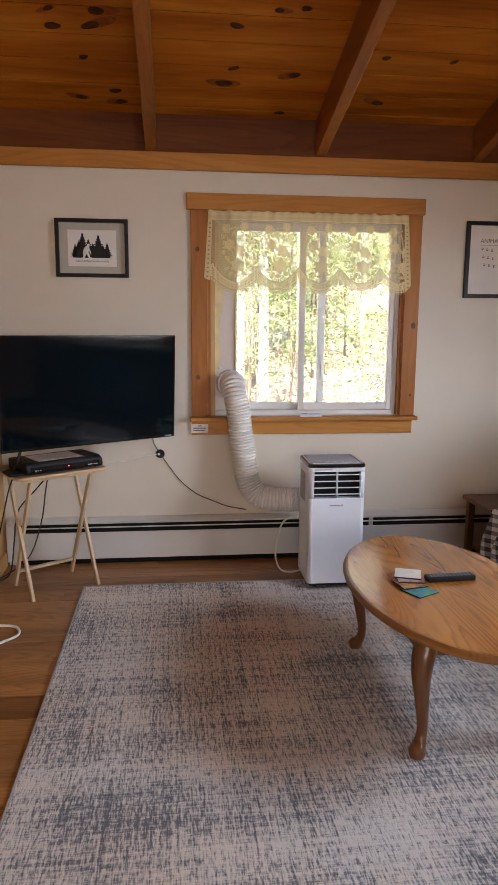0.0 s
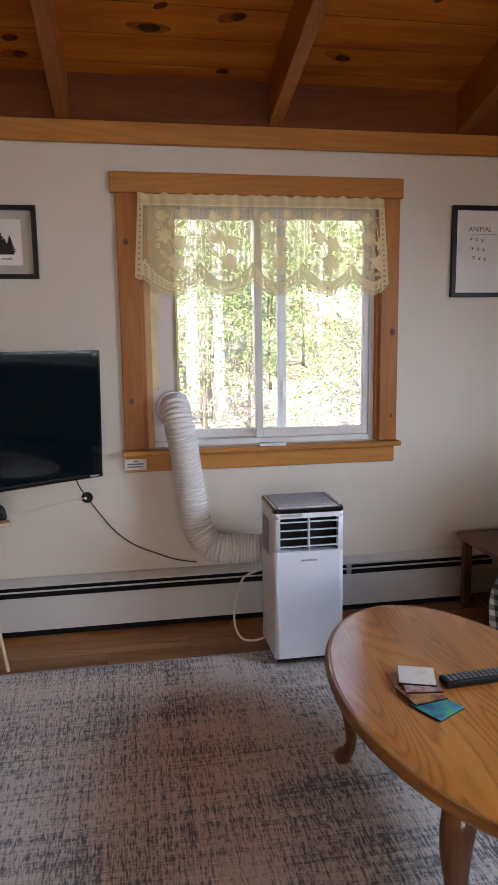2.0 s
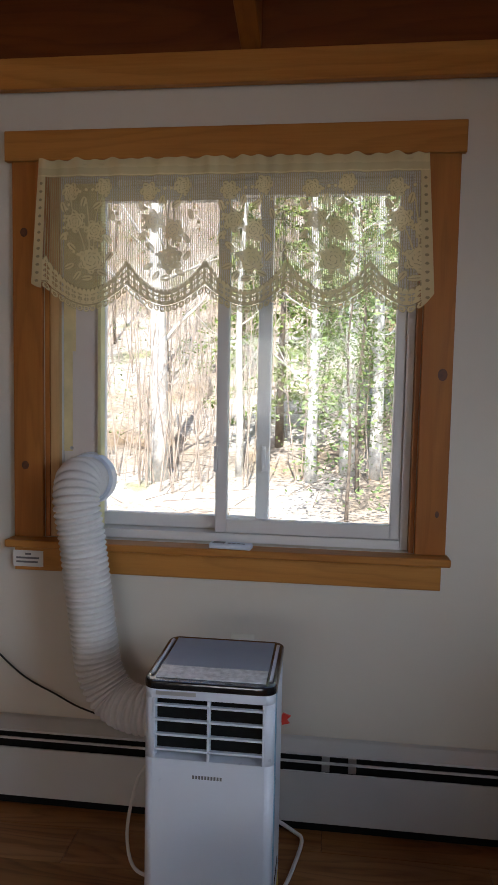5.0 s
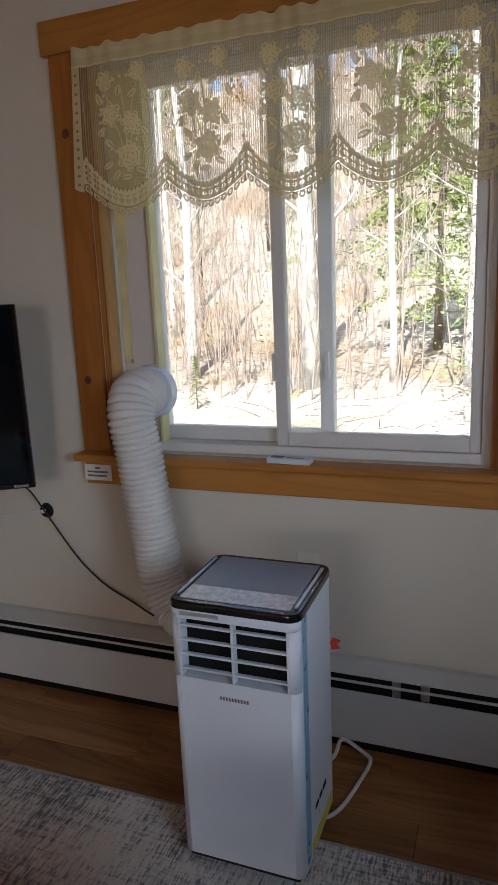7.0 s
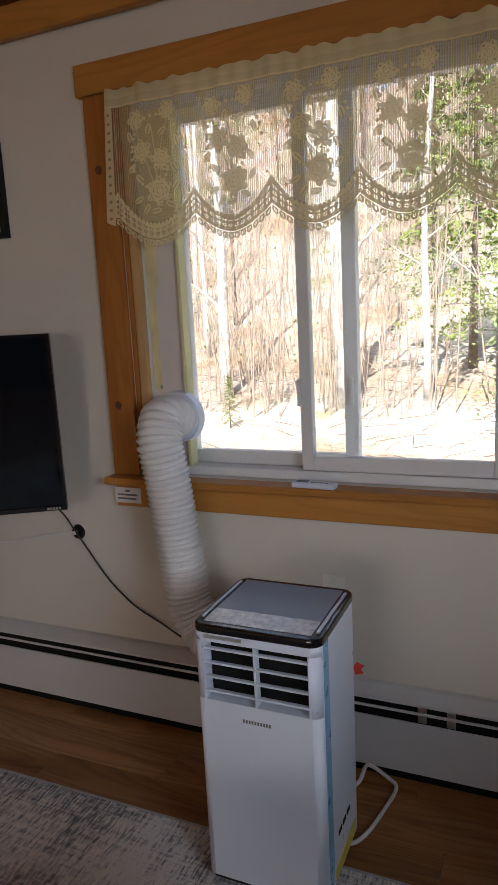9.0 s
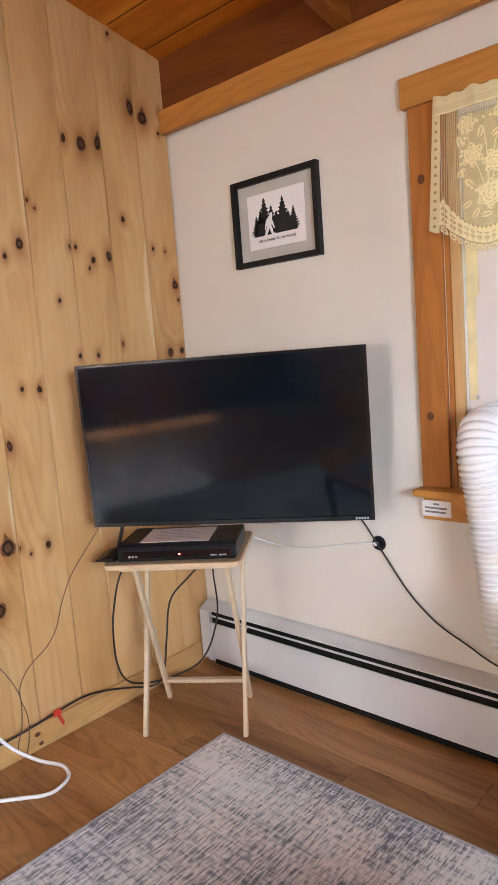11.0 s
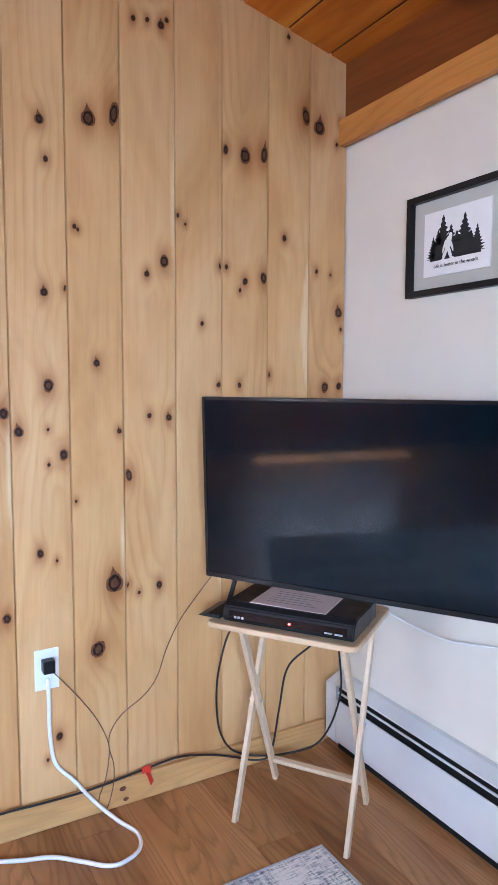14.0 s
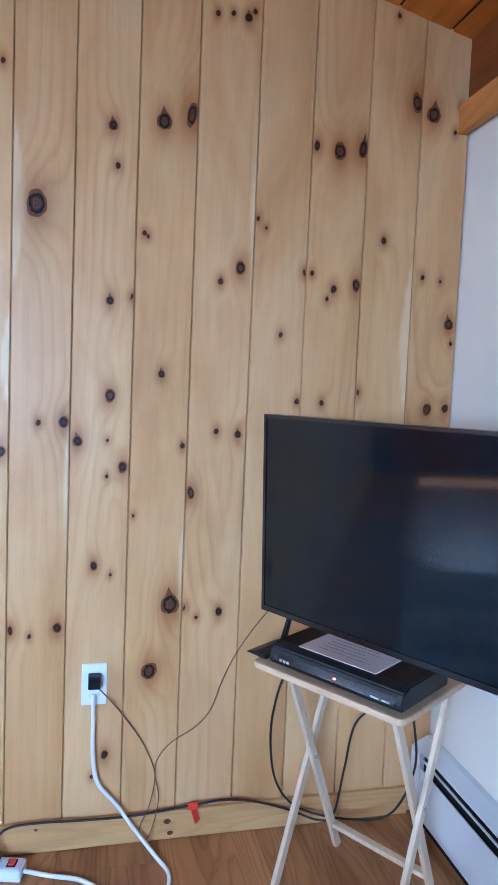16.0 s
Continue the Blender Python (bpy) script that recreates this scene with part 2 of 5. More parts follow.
def knot_material(name, stops):
    """A round knot on a unit disc: year rings about the heart, a black bark ring and a stained rim, all a little crooked."""
    m, n, l, b = material(name, 0.5)
    b.inputs["Specular IOR Level"].default_value = 0.2
    co = n.new("ShaderNodeTexCoord")
    ln = n.new("ShaderNodeVectorMath")
    ln.operation = "LENGTH"
    l.new(co.outputs["Object"], ln.inputs[0])
    vec = place(n, l, (1, 1, 1))
    ad = n.new("ShaderNodeMath")
    ad.operation = "MULTIPLY_ADD"
    ad.inputs[1].default_value = 0.5
    l.new(noise_tex(n, l, vec, 2.2, 4), ad.inputs[0])
    l.new(ln.outputs["Value"], ad.inputs[2])
    r = ramp(n, stops)
    l.new(ad.outputs[0], r.inputs[0])
    rays = ramp(n, [(0.3, grey(0.45)), (0.5, grey(1.0)), (0.7, grey(1.25))])
    l.new(noise_tex(n, l, vec, 7, 3, 0.7, 1.5), rays.inputs[0])
    l.new(mix_col(n, l, 0.8, r.outputs[0], rays.outputs[0], "MULTIPLY"), b.inputs["Base Color"])
    return m


KNOT = knot_material("pine_knot", [(0.2, (0.15, 0.075, 0.04)), (0.40, (0.055, 0.02, 0.009)), (0.55, (0.12, 0.05, 0.022)), (0.74, (0.045, 0.015, 0.006)),
                                   (0.86, (0.008, 0.004, 0.002)), (1.12, (0.010, 0.004, 0.002)), (1.3, (0.14, 0.05, 0.018))])
KNOT_S = knot_material("small_pine_knot", [(0.25, (0.075, 0.028, 0.012)), (0.6, (0.035, 0.012, 0.006)), (0.85, (0.010, 0.004, 0.002)), (1.1, (0.014, 0.006, 0.003)), (1.3, (0.16, 0.06, 0.02))])
KNOT_H = plain("ceiling_knot_flare", (0.24, 0.065, 0.009), 0.5, var=0.35, scale=40)
KNOT_C = plain("ceiling_knot", (0.06, 0.018, 0.006), 0.5, var=0.5, scale=30)
for m in (CEIL, KNOT_C, KNOT_H):
    m.node_tree.nodes["Principled BSDF"].inputs["Specular IOR Level"].default_value = 0.12
KNOT_T = plain("trim_knot", (0.10, 0.03, 0.01), 0.5, var=0.5, scale=60)


def rug_material():
    m, n, l, b = material("distressed_rug", 0.95)
    b.inputs["Specular IOR Level"].default_value = 0.1
    co = n.new("ShaderNodeTexCoord")

    def mapped(s):
        mp = n.new("ShaderNodeMapping")
        mp.inputs["Scale"].default_value = s
        l.new(co.outputs["Object"], mp.inputs["Vector"])
        return mp.outputs[0]

    def total(*terms):
        out = None
        for v, k in terms:
            q = n.new("ShaderNodeMath")
            q.operation = "MULTIPLY_ADD"
            l.new(v, q.inputs[0])
            q.inputs[1].default_value = k
            if out is None:
                q.inputs[2].default_value = 0.0
            else:
                l.new(out, q.inputs[2])
            out = q.outputs[0]
        return out
    dash = noise_tex(n, l, mapped((165, 28, 1)), 1.0, 2, 0.6)
    weft = noise_tex(n, l, mapped((42, 170, 1)), 1.0, 2, 0.6)
    long_y = noise_tex(n, l, mapped((85, 2.4, 1)), 1.0, 3, 0.6)
    long_x = noise_tex(n, l, mapped((2.0, 75, 1)), 1.0, 3, 0.6)
    blocks_x = noise_tex(n, l, mapped((0.9, 4.5, 1)), 1.0, 2, 0.5)
    blocks_y = noise_tex(n, l, mapped((4.0, 0.9, 1)), 1.0, 2, 0.5)
    # threads: where the sum is low the dark ground shows between the pale yarns
    yarn = total((dash, 0.74), (weft, 0.32), (long_y, 0.44), (long_x, 0.36), (blocks_x, 0.34), (blocks_y, 0.26))
    threads = ramp(n, [(0.2, (0.17, 0.18, 0.215)), (0.3, (0.33, 0.345, 0.38)), (0.4, (0.56, 0.56, 0.57)), (0.6, (0.75, 0.73, 0.72))])
    shift = total((yarn, 1.0))
    half = n.new("ShaderNodeMath")
    half.operation = "MULTIPLY_ADD"
    half.inputs[1].default_value, half.inputs[2].default_value = 1.0, 0.0
    l.new(shift, half.inputs[0])
    scaled = n.new("ShaderNodeMapRange")
    scaled.inputs["From Min"].default_value, scaled.inputs["From Max"].default_value = 0.965, 1.495
    l.new(half.outputs[0], scaled.inputs["Value"])
    for e, p in zip(threads.color_ramp.elements, (0.2, 0.36, 0.5, 0.7)):
        e.position = p
    l.new(scaled.outputs[0], threads.inputs[0])
    cloud = noise_tex(n, l, mapped((1, 1, 1)), 1.1, 3, 0.5)
    warm = ramp(n, [(0.42, (0.93, 0.97, 1.0)), (0.62, (1.0, 0.965, 0.93))])
    l.new(cloud, warm.inputs[0])
    col = mix_col(n, l, 1.0, threads.outputs[0], warm.outputs[0], "MULTIPLY")
    # warm brown tint, strongest in the middle and weaker outwards
    dist = n.new("ShaderNodeVectorMath")
    dist.operation = "DISTANCE"
    dist.inputs[1].default_value = (0.32, 2.98, 0)
    l.new(mapped((1.0, 1, 0)), dist.inputs[0])
    brown_tint = ramp(n, [(0.05, (0.88, 0.68, 0.55)), (0.38, (0.95, 0.86, 0.79)), (0.75, (1, 0.97, 0.95))])
    l.new(dist.outputs["Value"], brown_tint.inputs[0])
    col = mix_col(n, l, 1.0, col, brown_tint.outputs[0], "MULTIPLY")
    l.new(col, b.inputs["Base Color"])
    bump(n, l, b, yarn, 0.7, 0.004)
    return m


RUG = rug_material()


def lace_material():
    m, n, l, b = material("cream_lace", 0.85)
    at = n.new("ShaderNodeAttribute")
    at.attribute_name = "weave"
    b.inputs["Base Color"].default_value = (0.80, 0.69, 0.40, 1)
    tr = n.new("ShaderNodeBsdfTranslucent")
    tr.inputs["Color"].default_value = (0.78, 0.70, 0.42, 1)
    clear = n.new("ShaderNodeBsdfTransparent")
    cloth, out = n.new("ShaderNodeMixShader"), n.new("ShaderNodeMixShader")
    cloth.inputs[0].default_value = 0.20
    l.new(b.outputs[0], cloth.inputs[1])
    l.new(tr.outputs[0], cloth.inputs[2])
    l.new(at.outputs["Fac"], out.inputs[0])
    l.new(clear.outputs[0], out.inputs[1])
    l.new(cloth.outputs[0], out.inputs[2])
    l.new(out.outputs[0], n["Material Output"].inputs["Surface"])
    return m


LACE = lace_material()


def plaid_material():
    m, n, l, b = material("black_white_plaid", 0.9)
    co = n.new("ShaderNodeTexCoord")
    total = None
    for axis in ("X", "Z"):
        w = n.new("ShaderNodeTexWave")
        w.bands_direction = axis
        w.inputs["Scale"].default_value = 7.0
        l.new(co.outputs["Object"], w.inputs["Vector"])
        r = ramp(n, [(0.45, grey(0.0)), (0.55, grey(0.5))])
        l.new(w.outputs["Fac"], r.inputs[0])
        if total is None:
            total = r.outputs[0]
        else:
            total = mix_col(n, l, 1.0, total, r.outputs[0], "ADD")
    c = ramp(n, [(0.0, grey(0.03)), (0.5, grey(0.22)), (1.0, grey(0.66))])
    l.new(total, c.inputs[0])
    l.new(c.outputs[0], b.inputs["Base Color"])
    bump(n, l, b, noise_tex(n, l, co.outputs["Object"], 300, 2), 0.5, 0.002)
    return m


PLAID = plaid_material()
SOFA = plain("brown_upholstery", (0.09, 0.055, 0.04), 0.8, var=0.15, scale=20, fine=500, relief=0.6)


def ground_material():
    m, n, l, b = material("leaf_litter_ground", 0.95)
    co = n.new("ShaderNodeTexCoord")
    big = noise_tex(n, l, co.outputs["Object"], 0.25, 4, 0.6)
    small = noise_tex(n, l, co.outputs["Object"], 9, 5, 0.7)
    r = ramp(n, [(0.35, (0.34, 0.24, 0.14)), (0.5, (0.52, 0.45, 0.36)), (0.6, (0.62, 0.57, 0.49)), (0.68, (0.36, 0.36, 0.19))])
    l.new(big, r.inputs[0])
    s = ramp(n, [(0.35, grey(0.5)), (0.65, grey(1.1))])
    l.new(small, s.inputs[0])
    l.new(mix_col(n, l, 1.0, r.outputs[0], s.outputs[0], "MULTIPLY"), b.inputs["Base Color"])
    bump(n, l, b, small, 1.0, 0.05)
    return m


GROUND = ground_material()
BIRCH = plain("pale_birch_bark", (0.66, 0.63, 0.57), 0.8, var=0.35, scale=5, fine=60, relief=0.6)
BARK = plain("grey_brown_bark", (0.19, 0.15, 0.11), 0.9, var=0.35, scale=8, fine=60, relief=0.8)
TWIG = plain("sapling_bark", (0.48, 0.39, 0.31), 0.9, var=0.3, scale=3, fine=60, relief=0.3)
NEEDLE = plain("conifer_needles", (0.17, 0.23, 0.045), 0.8, var=0.4, scale=4, relief=0)
SPRING = plain("pale_spring_leaves", (0.17, 0.235, 0.075), 0.7, var=0.4, scale=2, relief=0)
RUSSET = plain("dry_russet_leaves", (0.33, 0.18, 0.08), 0.8, var=0.4, scale=2, relief=0)
SIDING = plain("outside_siding", (0.35, 0.27, 0.2), 0.8, var=0.1)


# ---- shaping helpers ----
def box(bm, x0, x1, y0, y1, z0, z1, bevel=0.0, seg=2):
    made = bmesh.ops.create_cube(bm, size=1, matrix=Matrix.LocRotScale(((x0 + x1) / 2, (y0 + y1) / 2, (z0 + z1) / 2), None, (x1 - x0, y1 - y0, z1 - z0)))
    if bevel:
        edges = list({e for v in made["verts"] for e in v.link_edges})
        bmesh.ops.bevel(bm, geom=edges, offset=bevel, segments=seg, profile=0.5, affect="EDGES")


def prism(bm, outline, axis, lo, hi):
    """A flat outline (pairs), pushed along an axis from lo to hi."""
    def at(p, q):
        return {"x": (q, p[0], p[1]), "y": (p[0], q, p[1]), "z": (p[0], p[1], q)}[axis]
    a = [bm.verts.new(at(p, lo)) for p in outline]
    b = [bm.verts.new(at(p, hi)) for p in outline]
    k = len(outline)
    bm.faces.new(a), bm.faces.new(b[::-1])
    for i in range(k):
        bm.faces.new((a[i], b[i], b[(i + 1) % k], a[(i + 1) % k]))
    bmesh.ops.recalc_face_normals(bm, faces=bm.faces)


def smooth_path(points, steps=8):
    pts = [Vector(p) for p in points]
    pts = [pts[0] * 2 - pts[1]] + pts + [pts[-1] * 2 - pts[-2]]
    out = []
    for i in range(1, len(pts) - 2):
        a, b, c, d = pts[i - 1:i + 3]
        for s in range(steps):
            t = s / steps
            out.append(0.5 * (2 * b + (c - a) * t + (2 * a - 5 * b + 4 * c - d) * t * t + (3 * b - a - 3 * c + d) * t ** 3))
    return out + [pts[-2]]


def sweep(bm, pts, radius, sides=10, caps=True):
    """A tube along points; radius is a number or a function of 0..1 along it."""
    rings, n = [], len(pts)
    ref = Vector((0, 0, 1)) if abs((pts[1] - pts[0]).normalized().z) < 0.9 else Vector((1, 0, 0))
    for i, p in enumerate(pts):
        d = (pts[min(i + 1, n - 1)] - pts[max(i - 1, 0)]).normalized()
        u = ref - d * ref.dot(d)
        u = u.normalized() if u.length > 1e-5 else d.orthogonal().normalized()
        ref = u
        w = d.cross(u)
        r = radius(i / (n - 1)) if callable(radius) else radius
        rings.append([bm.verts.new(p + (u * math.cos(a) + w * math.sin(a)) * r) for a in (2 * math.pi * k / sides for k in range(sides))])
    for a, b in zip(rings, rings[1:]):
        for k in range(sides):
            bm.faces.new((a[k], a[(k + 1) % sides], b[(k + 1) % sides], b[k])).smooth = True
    if caps:
        bm.faces.new(rings[0][::-1]), bm.faces.new(rings[-1])


def disc(bm, cx, cz, rx, rz, y, sides=14, turn=0.0):
    """A flat ellipse that faces -y."""
    c, s = math.cos(turn), math.sin(turn)
    bm.faces.new([bm.verts.new((cx + rx * math.cos(a) * c - rz * math.sin(a) * s, y, cz + rx * math.cos(a) * s + rz * math.sin(a) * c))
                  for a in (2 * math.pi * k / sides for k in range(sides))])


def mesh_of(name, bm, mat):
    me = bpy.data.meshes.new(name)
    bm.to_mesh(me)
    bm.free()
    me.materials.append(mat)
    return me


def part(name, bm, mat, parent, label=""):
    ob = new(name, mesh_of(name, bm, mat))
    ob.parent = parent
    return tagged(ob, label)


def single(name, bm, mat, label, category="", group="", kind=""):
    return tagged(new(name, mesh_of(name, bm, mat)), label, category, group, kind)


def thing(name, at, label, category="", group="", kind="", turn=0.0):
    ob = new(name)
    ob.matrix_basis = pose(*at, 0, 0, turn)
    ob.empty_display_size = 0.1
    return tagged(ob, label, category, group, kind)


def boxes(name, parent, mat, dims, bevel=0.0, label=""):
    bm = bmesh.new()
    for d in dims:
        box(bm, *d, bevel)
    return part(name, bm, mat, parent, label)


def cord(name, points, r, mat, parent=None, label="", category="cable", sides=8):
    bm = bmesh.new()
    sweep(bm, smooth_path(points), r, sides)
    if parent:
        ob = part(name, bm, mat, parent, label)
        ob.matrix_basis = parent.matrix_basis.inverted()
        return ob
    return single(name, bm, mat, label, category)


def lettering(name, words, size, mat, parent, m):
    cu = bpy.data.curves.new(name, "FONT")
    cu.body, cu.size, cu.extrude, cu.align_x = words, size, 0.0004, "CENTER"
    tmp = bpy.data.objects.new(name, cu)
    me = bpy.data.meshes.new_from_object(tmp)
    bpy.data.objects.remove(tmp)
    me.materials.append(mat)
    ob = new(name, me)
    ob.parent = parent
    ob.matrix_basis = m
    return ob


# ---- the room ----
WX, WY = -1.08, 4.10           # inner faces of the board wall and of the window wall
EX, SY = 2.75, -3.2             # inner faces of the walls behind the walk
RIDGE_Y = 0.45


def under_roof(y):
    z = 2.5245 + 0.2335 * (WY - y)
    top = 2.5245 + 0.2335 * (WY - RIDGE_Y)
    return z if y > RIDGE_Y else top - 0.2335 * (RIDGE_Y - y)


# window wall, with its opening
WIN = (0.107, 1.265, 0.866, 2.032)
bm = bmesh.new()
x0, x1, z0, z1 = WIN
for d in ((WX - 0.15, x0, 0, 2.6), (x1, EX + 0.15, 0, 2.6), (x0, x1, 0, z0), (x0, x1, z1, 2.6)):
    box(bm, d[0], d[1], WY, WY + 0.15, d[2], d[3])
wall_north = single("wall_north", bm, WALL, "white painted plaster wall with a window", "wall", kind="structure")

# unseen east and south walls, added to close the room and shape its light
bm = bmesh.new()
for d in ((SY - 0.15, 1.15, 0, 2.55), (2.35, WY, 0, 2.55), (1.15, 2.35, 0, 0.97), (1.15, 2.35, 2.07, 2.55)):
    box(bm, EX, EX + 0.15, d[0], d[1], d[2], d[3])
prism(bm, [(WY, 2.55), (RIDGE_Y, 3.45), (SY, 2.55)], "x", EX, EX + 0.15)
single("wall_east", bm, PINE_ROOM, "unseen amber board wall added to close the room, with a window", "wall", kind="structure")
bm = bmesh.new()
for d in ((WX - 0.15, -0.55, 0, 2.6), (1.45, EX + 0.15, 0, 2.6), (-0.55, 1.45, 0, 0.85), (-0.55, 1.45, 2.15, 2.6)):
    box(bm, d[0], d[1], SY - 0.15, SY, d[2], d[3])
single("wall_south", bm, PINE_ROOM, "unseen amber board wall added to close the room, with a window", "wall", kind="structure")

# ceiling: tongued boards along x, with knots, in one mesh
bm = bmesh.new()
pitch = 0.178
for side in (1, -1):
    y = WY + 0.10 if side == 1 else SY - 0.10
    while (y - RIDGE_Y) * side > 0.02:
        yn = y - side * pitch
        if (yn - RIDGE_Y) * side < 0:
            yn = RIDGE_Y
        a, b = (y - side * 0.011, yn + side * 0.0)
        za, zb = under_roof(a), under_roof(b)
        prism(bm, [(a, za), (b, zb), (b, zb + 0.02), (a, za + 0.02)], "x", WX - 0.15, EX + 0.15)
        before = len(bm.faces)
        prism(bm, [(y, under_roof(y) + 0.006), (a, za + 0.006), (a, za + 0.02), (y, under_roof(y) + 0.02)], "x", WX - 0.15, EX + 0.15)
        bm.faces.ensure_lookup_table()
        for f in bm.faces[before:]:
            f.material_index = 1
        y = yn
ceiling = single("ceiling", bm, CEIL, "sloping ceiling of amber stained knotty pine boards", "ceiling", kind="structure")
ceiling.data.materials.append(KNOT_C)
ceiling.data.materials.append(KNOT_H)
rnd = random.Random(8)
# larger dark knots of the ceiling boards, set in the same mesh
bm = bmesh.new()
bm.from_mesh(ceiling.data)
CEILING_KNOTS = ((-0.60, 3.43, 30), (-0.435, 3.415, 32), (0.178, 3.787, 34), (0.522, 3.696, 26), (0.217, 3.665, 22), (0.499, 4.03, 22),
                 (1.275, 3.537, 18), (0.937, 3.533, 20), (1.005, 3.90, 26), (0.205, 3.367, 26), (0.379, 3.259, 18), (0.493, 3.24, 20),
                 (-0.494, 3.634, 20), (-0.548, 3.959, 24), (-0.369, 3.891, 26), (-0.349, 3.985, 24), (-0.598, 3.322, 18), (-0.40, 3.323, 30))
for kx, ky, mm in CEILING_KNOTS:
    r = mm / 1000 * 1.25
    tilt, wob = rnd.uniform(-0.5, 0.5), rnd.uniform(0, 6)
    # a stained flare to one side, then the dark heart on it
    for index, fx, fy, shift, below in ((2, 2.0, 0.75, rnd.uniform(-1.1, 1.1), 0.0008), (1, 1.0, 0.6, 0, 0.0016)):
        ring = []
        for k in range(18):
            a = 2 * math.pi * k / 18
            q = r * (1 + 0.10 * math.sin(2 * a + wob) + 0.05 * math.sin(3 * a - wob))
            dx, dy = q * fx * math.cos(a) + r * shift, q * fy * math.sin(a)
            px, py = kx + dx * math.cos(tilt) - dy * math.sin(tilt), ky + dx * math.sin(tilt) + dy * math.cos(tilt)
            ring.append(bm.verts.new((px, py, under_roof(py) - below)))
        if index == 1 or rnd.random() < 0.6:
            bm.faces.new(ring[::-1]).material_index = index
bm.to_mesh(ceiling.data)
bm.free()

# roof above, so that no sky leaks in
bm = bmesh.new()
prism(bm, [(WY + 0.55, under_roof(WY + 0.55) + 0.10), (RIDGE_Y, 3.50), (SY - 0.55, under_roof(SY - 0.55) + 0.10), (SY - 0.55, under_roof(SY - 0.55) + 0.2), (RIDGE_Y, 3.62), (WY + 0.55, under_roof(WY + 0.55) + 0.2)], "x", WX - 0.6, EX + 0.6)
single("roof", bm, SIDING, "plain pitched roof over the room", "roof", kind="structure")

# rafters, the blocking between them and the trim board along the wall head
for i, rx in enumerate((-0.20, 0.745, 1.66, 2.58)):
    bm = bmesh.new()
    drop = 0.19
    prism(bm, [(WY + 0.03, under_roof(WY + 0.03) + 0.001), (RIDGE_Y, under_roof(RIDGE_Y) + 0.001), (RIDGE_Y, under_roof(RIDGE_Y) - drop), (WY + 0.03, under_roof(WY + 0.03) - drop)], "x", rx - 0.03, rx + 0.03)
    bmesh.ops.bevel(bm, geom=bm.edges[:], offset=0.003, segments=1, affect="EDGES")
    single("rafter", bm, RAFTER, "amber stained timber rafter under the ceiling boards", "rafter", "rafters", "structure")
    bm = bmesh.new()
    prism(bm, [(SY - 0.03, under_roof(SY - 0.03) + 0.001), (RIDGE_Y, under_roof(RIDGE_Y) + 0.001), (RIDGE_Y, under_roof(RIDGE_Y) - drop), (SY - 0.03, under_roof(SY - 0.03) - drop)], "x", rx - 0.03, rx + 0.03)
    single("rafter", bm, RAFTER, "amber stained timber rafter under the ceiling boards", "rafter", "rafters", "structure")
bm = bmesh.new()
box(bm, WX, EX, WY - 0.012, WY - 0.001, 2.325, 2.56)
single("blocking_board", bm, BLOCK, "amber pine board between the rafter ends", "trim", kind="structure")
bm = bmesh.new()
box(bm, WX, EX, WY - 0.042, WY - 0.0125, 2.236, 2.326, 0.003)
single("trim", bm, TRIM, "honey coloured wooden trim board along the wall head", "trim", kind="structure")

# floor under the planks
bm = bmesh.new()
box(bm, WX - 0.15, EX + 0.15, SY - 0.15, WY + 0.15, -0.2, -0.012)
floor = single("floor", bm, SLOT, "brown wood laminate plank floor", "floor", kind="structure")

# backing of the board wall
bm = bmesh.new()
prism(bm, [(WY + 0.15, 0), (WY + 0.15, under_roof(WY) + 0.03), (RIDGE_Y, under_roof(RIDGE_Y) + 0.05), (SY - 0.15, under_roof(SY) + 0.03), (SY - 0.15, 0)], "x", WX - 0.15, WX - 0.014)
wall_west = single("wall_west", bm, PINE, "wall of upright knotty pine boards", "wall", kind="structure")
bm = bmesh.new()
box(bm, WX + 0.0005, WX + 0.019, SY, WY - 0.08, 0.001, 0.092, 0.004)
single("baseboard", bm, PINE_BASE, "pine baseboard along the board wall", "baseboard", kind="structure")
for ky, kz, r in ((2.55, 0.045, 0.012), (3.21, 0.06, 0.012), (3.22, 0.022, 0.010), (2.61, 0.06, 0.009), (2.82, 0.075, 0.006)):
    bm = bmesh.new()
    bmesh.ops.create_cone(bm, cap_ends=True, segments=12, radius1=r, radius2=r * 0.9, depth=0.001, matrix=pose(WX + 0.0194, ky, kz, 0, 90, 0) @ Matrix.Diagonal((0.7, 1, 1, 1)))
    part("knot", bm, KNOT_T, bpy.data.objects["baseboard"])

# ---- window with its casing ----
window_1 = thing("window_1", (0, 0, 0), "sliding window with honey pine casing and white sashes", "window", kind="structure")
boxes("head_casing", window_1, TRIM, [(-0.01, 1.369, WY - 0.024, WY - 0.001, 2.032, 2.122)], 0.003)
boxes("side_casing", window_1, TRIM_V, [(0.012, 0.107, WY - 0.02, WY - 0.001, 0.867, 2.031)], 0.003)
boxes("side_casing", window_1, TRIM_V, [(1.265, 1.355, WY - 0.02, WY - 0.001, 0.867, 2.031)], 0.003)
boxes("window_sill", window_1, TRIM, [(0.0, 1.365, WY - 0.068, WY - 0.0005, 0.842, 0.866)], 0.005)
boxes("window_sill", window_1, TRIM, [(0.109, 1.263, WY, WY + 0.03, 0.842, 0.8655)])
boxes("apron", window_1, TRIM, [(0.012, 1.345, WY - 0.02, WY - 0.001, 0.759, 0.8415)], 0.003)
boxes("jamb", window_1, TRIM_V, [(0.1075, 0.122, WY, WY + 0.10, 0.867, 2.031)])
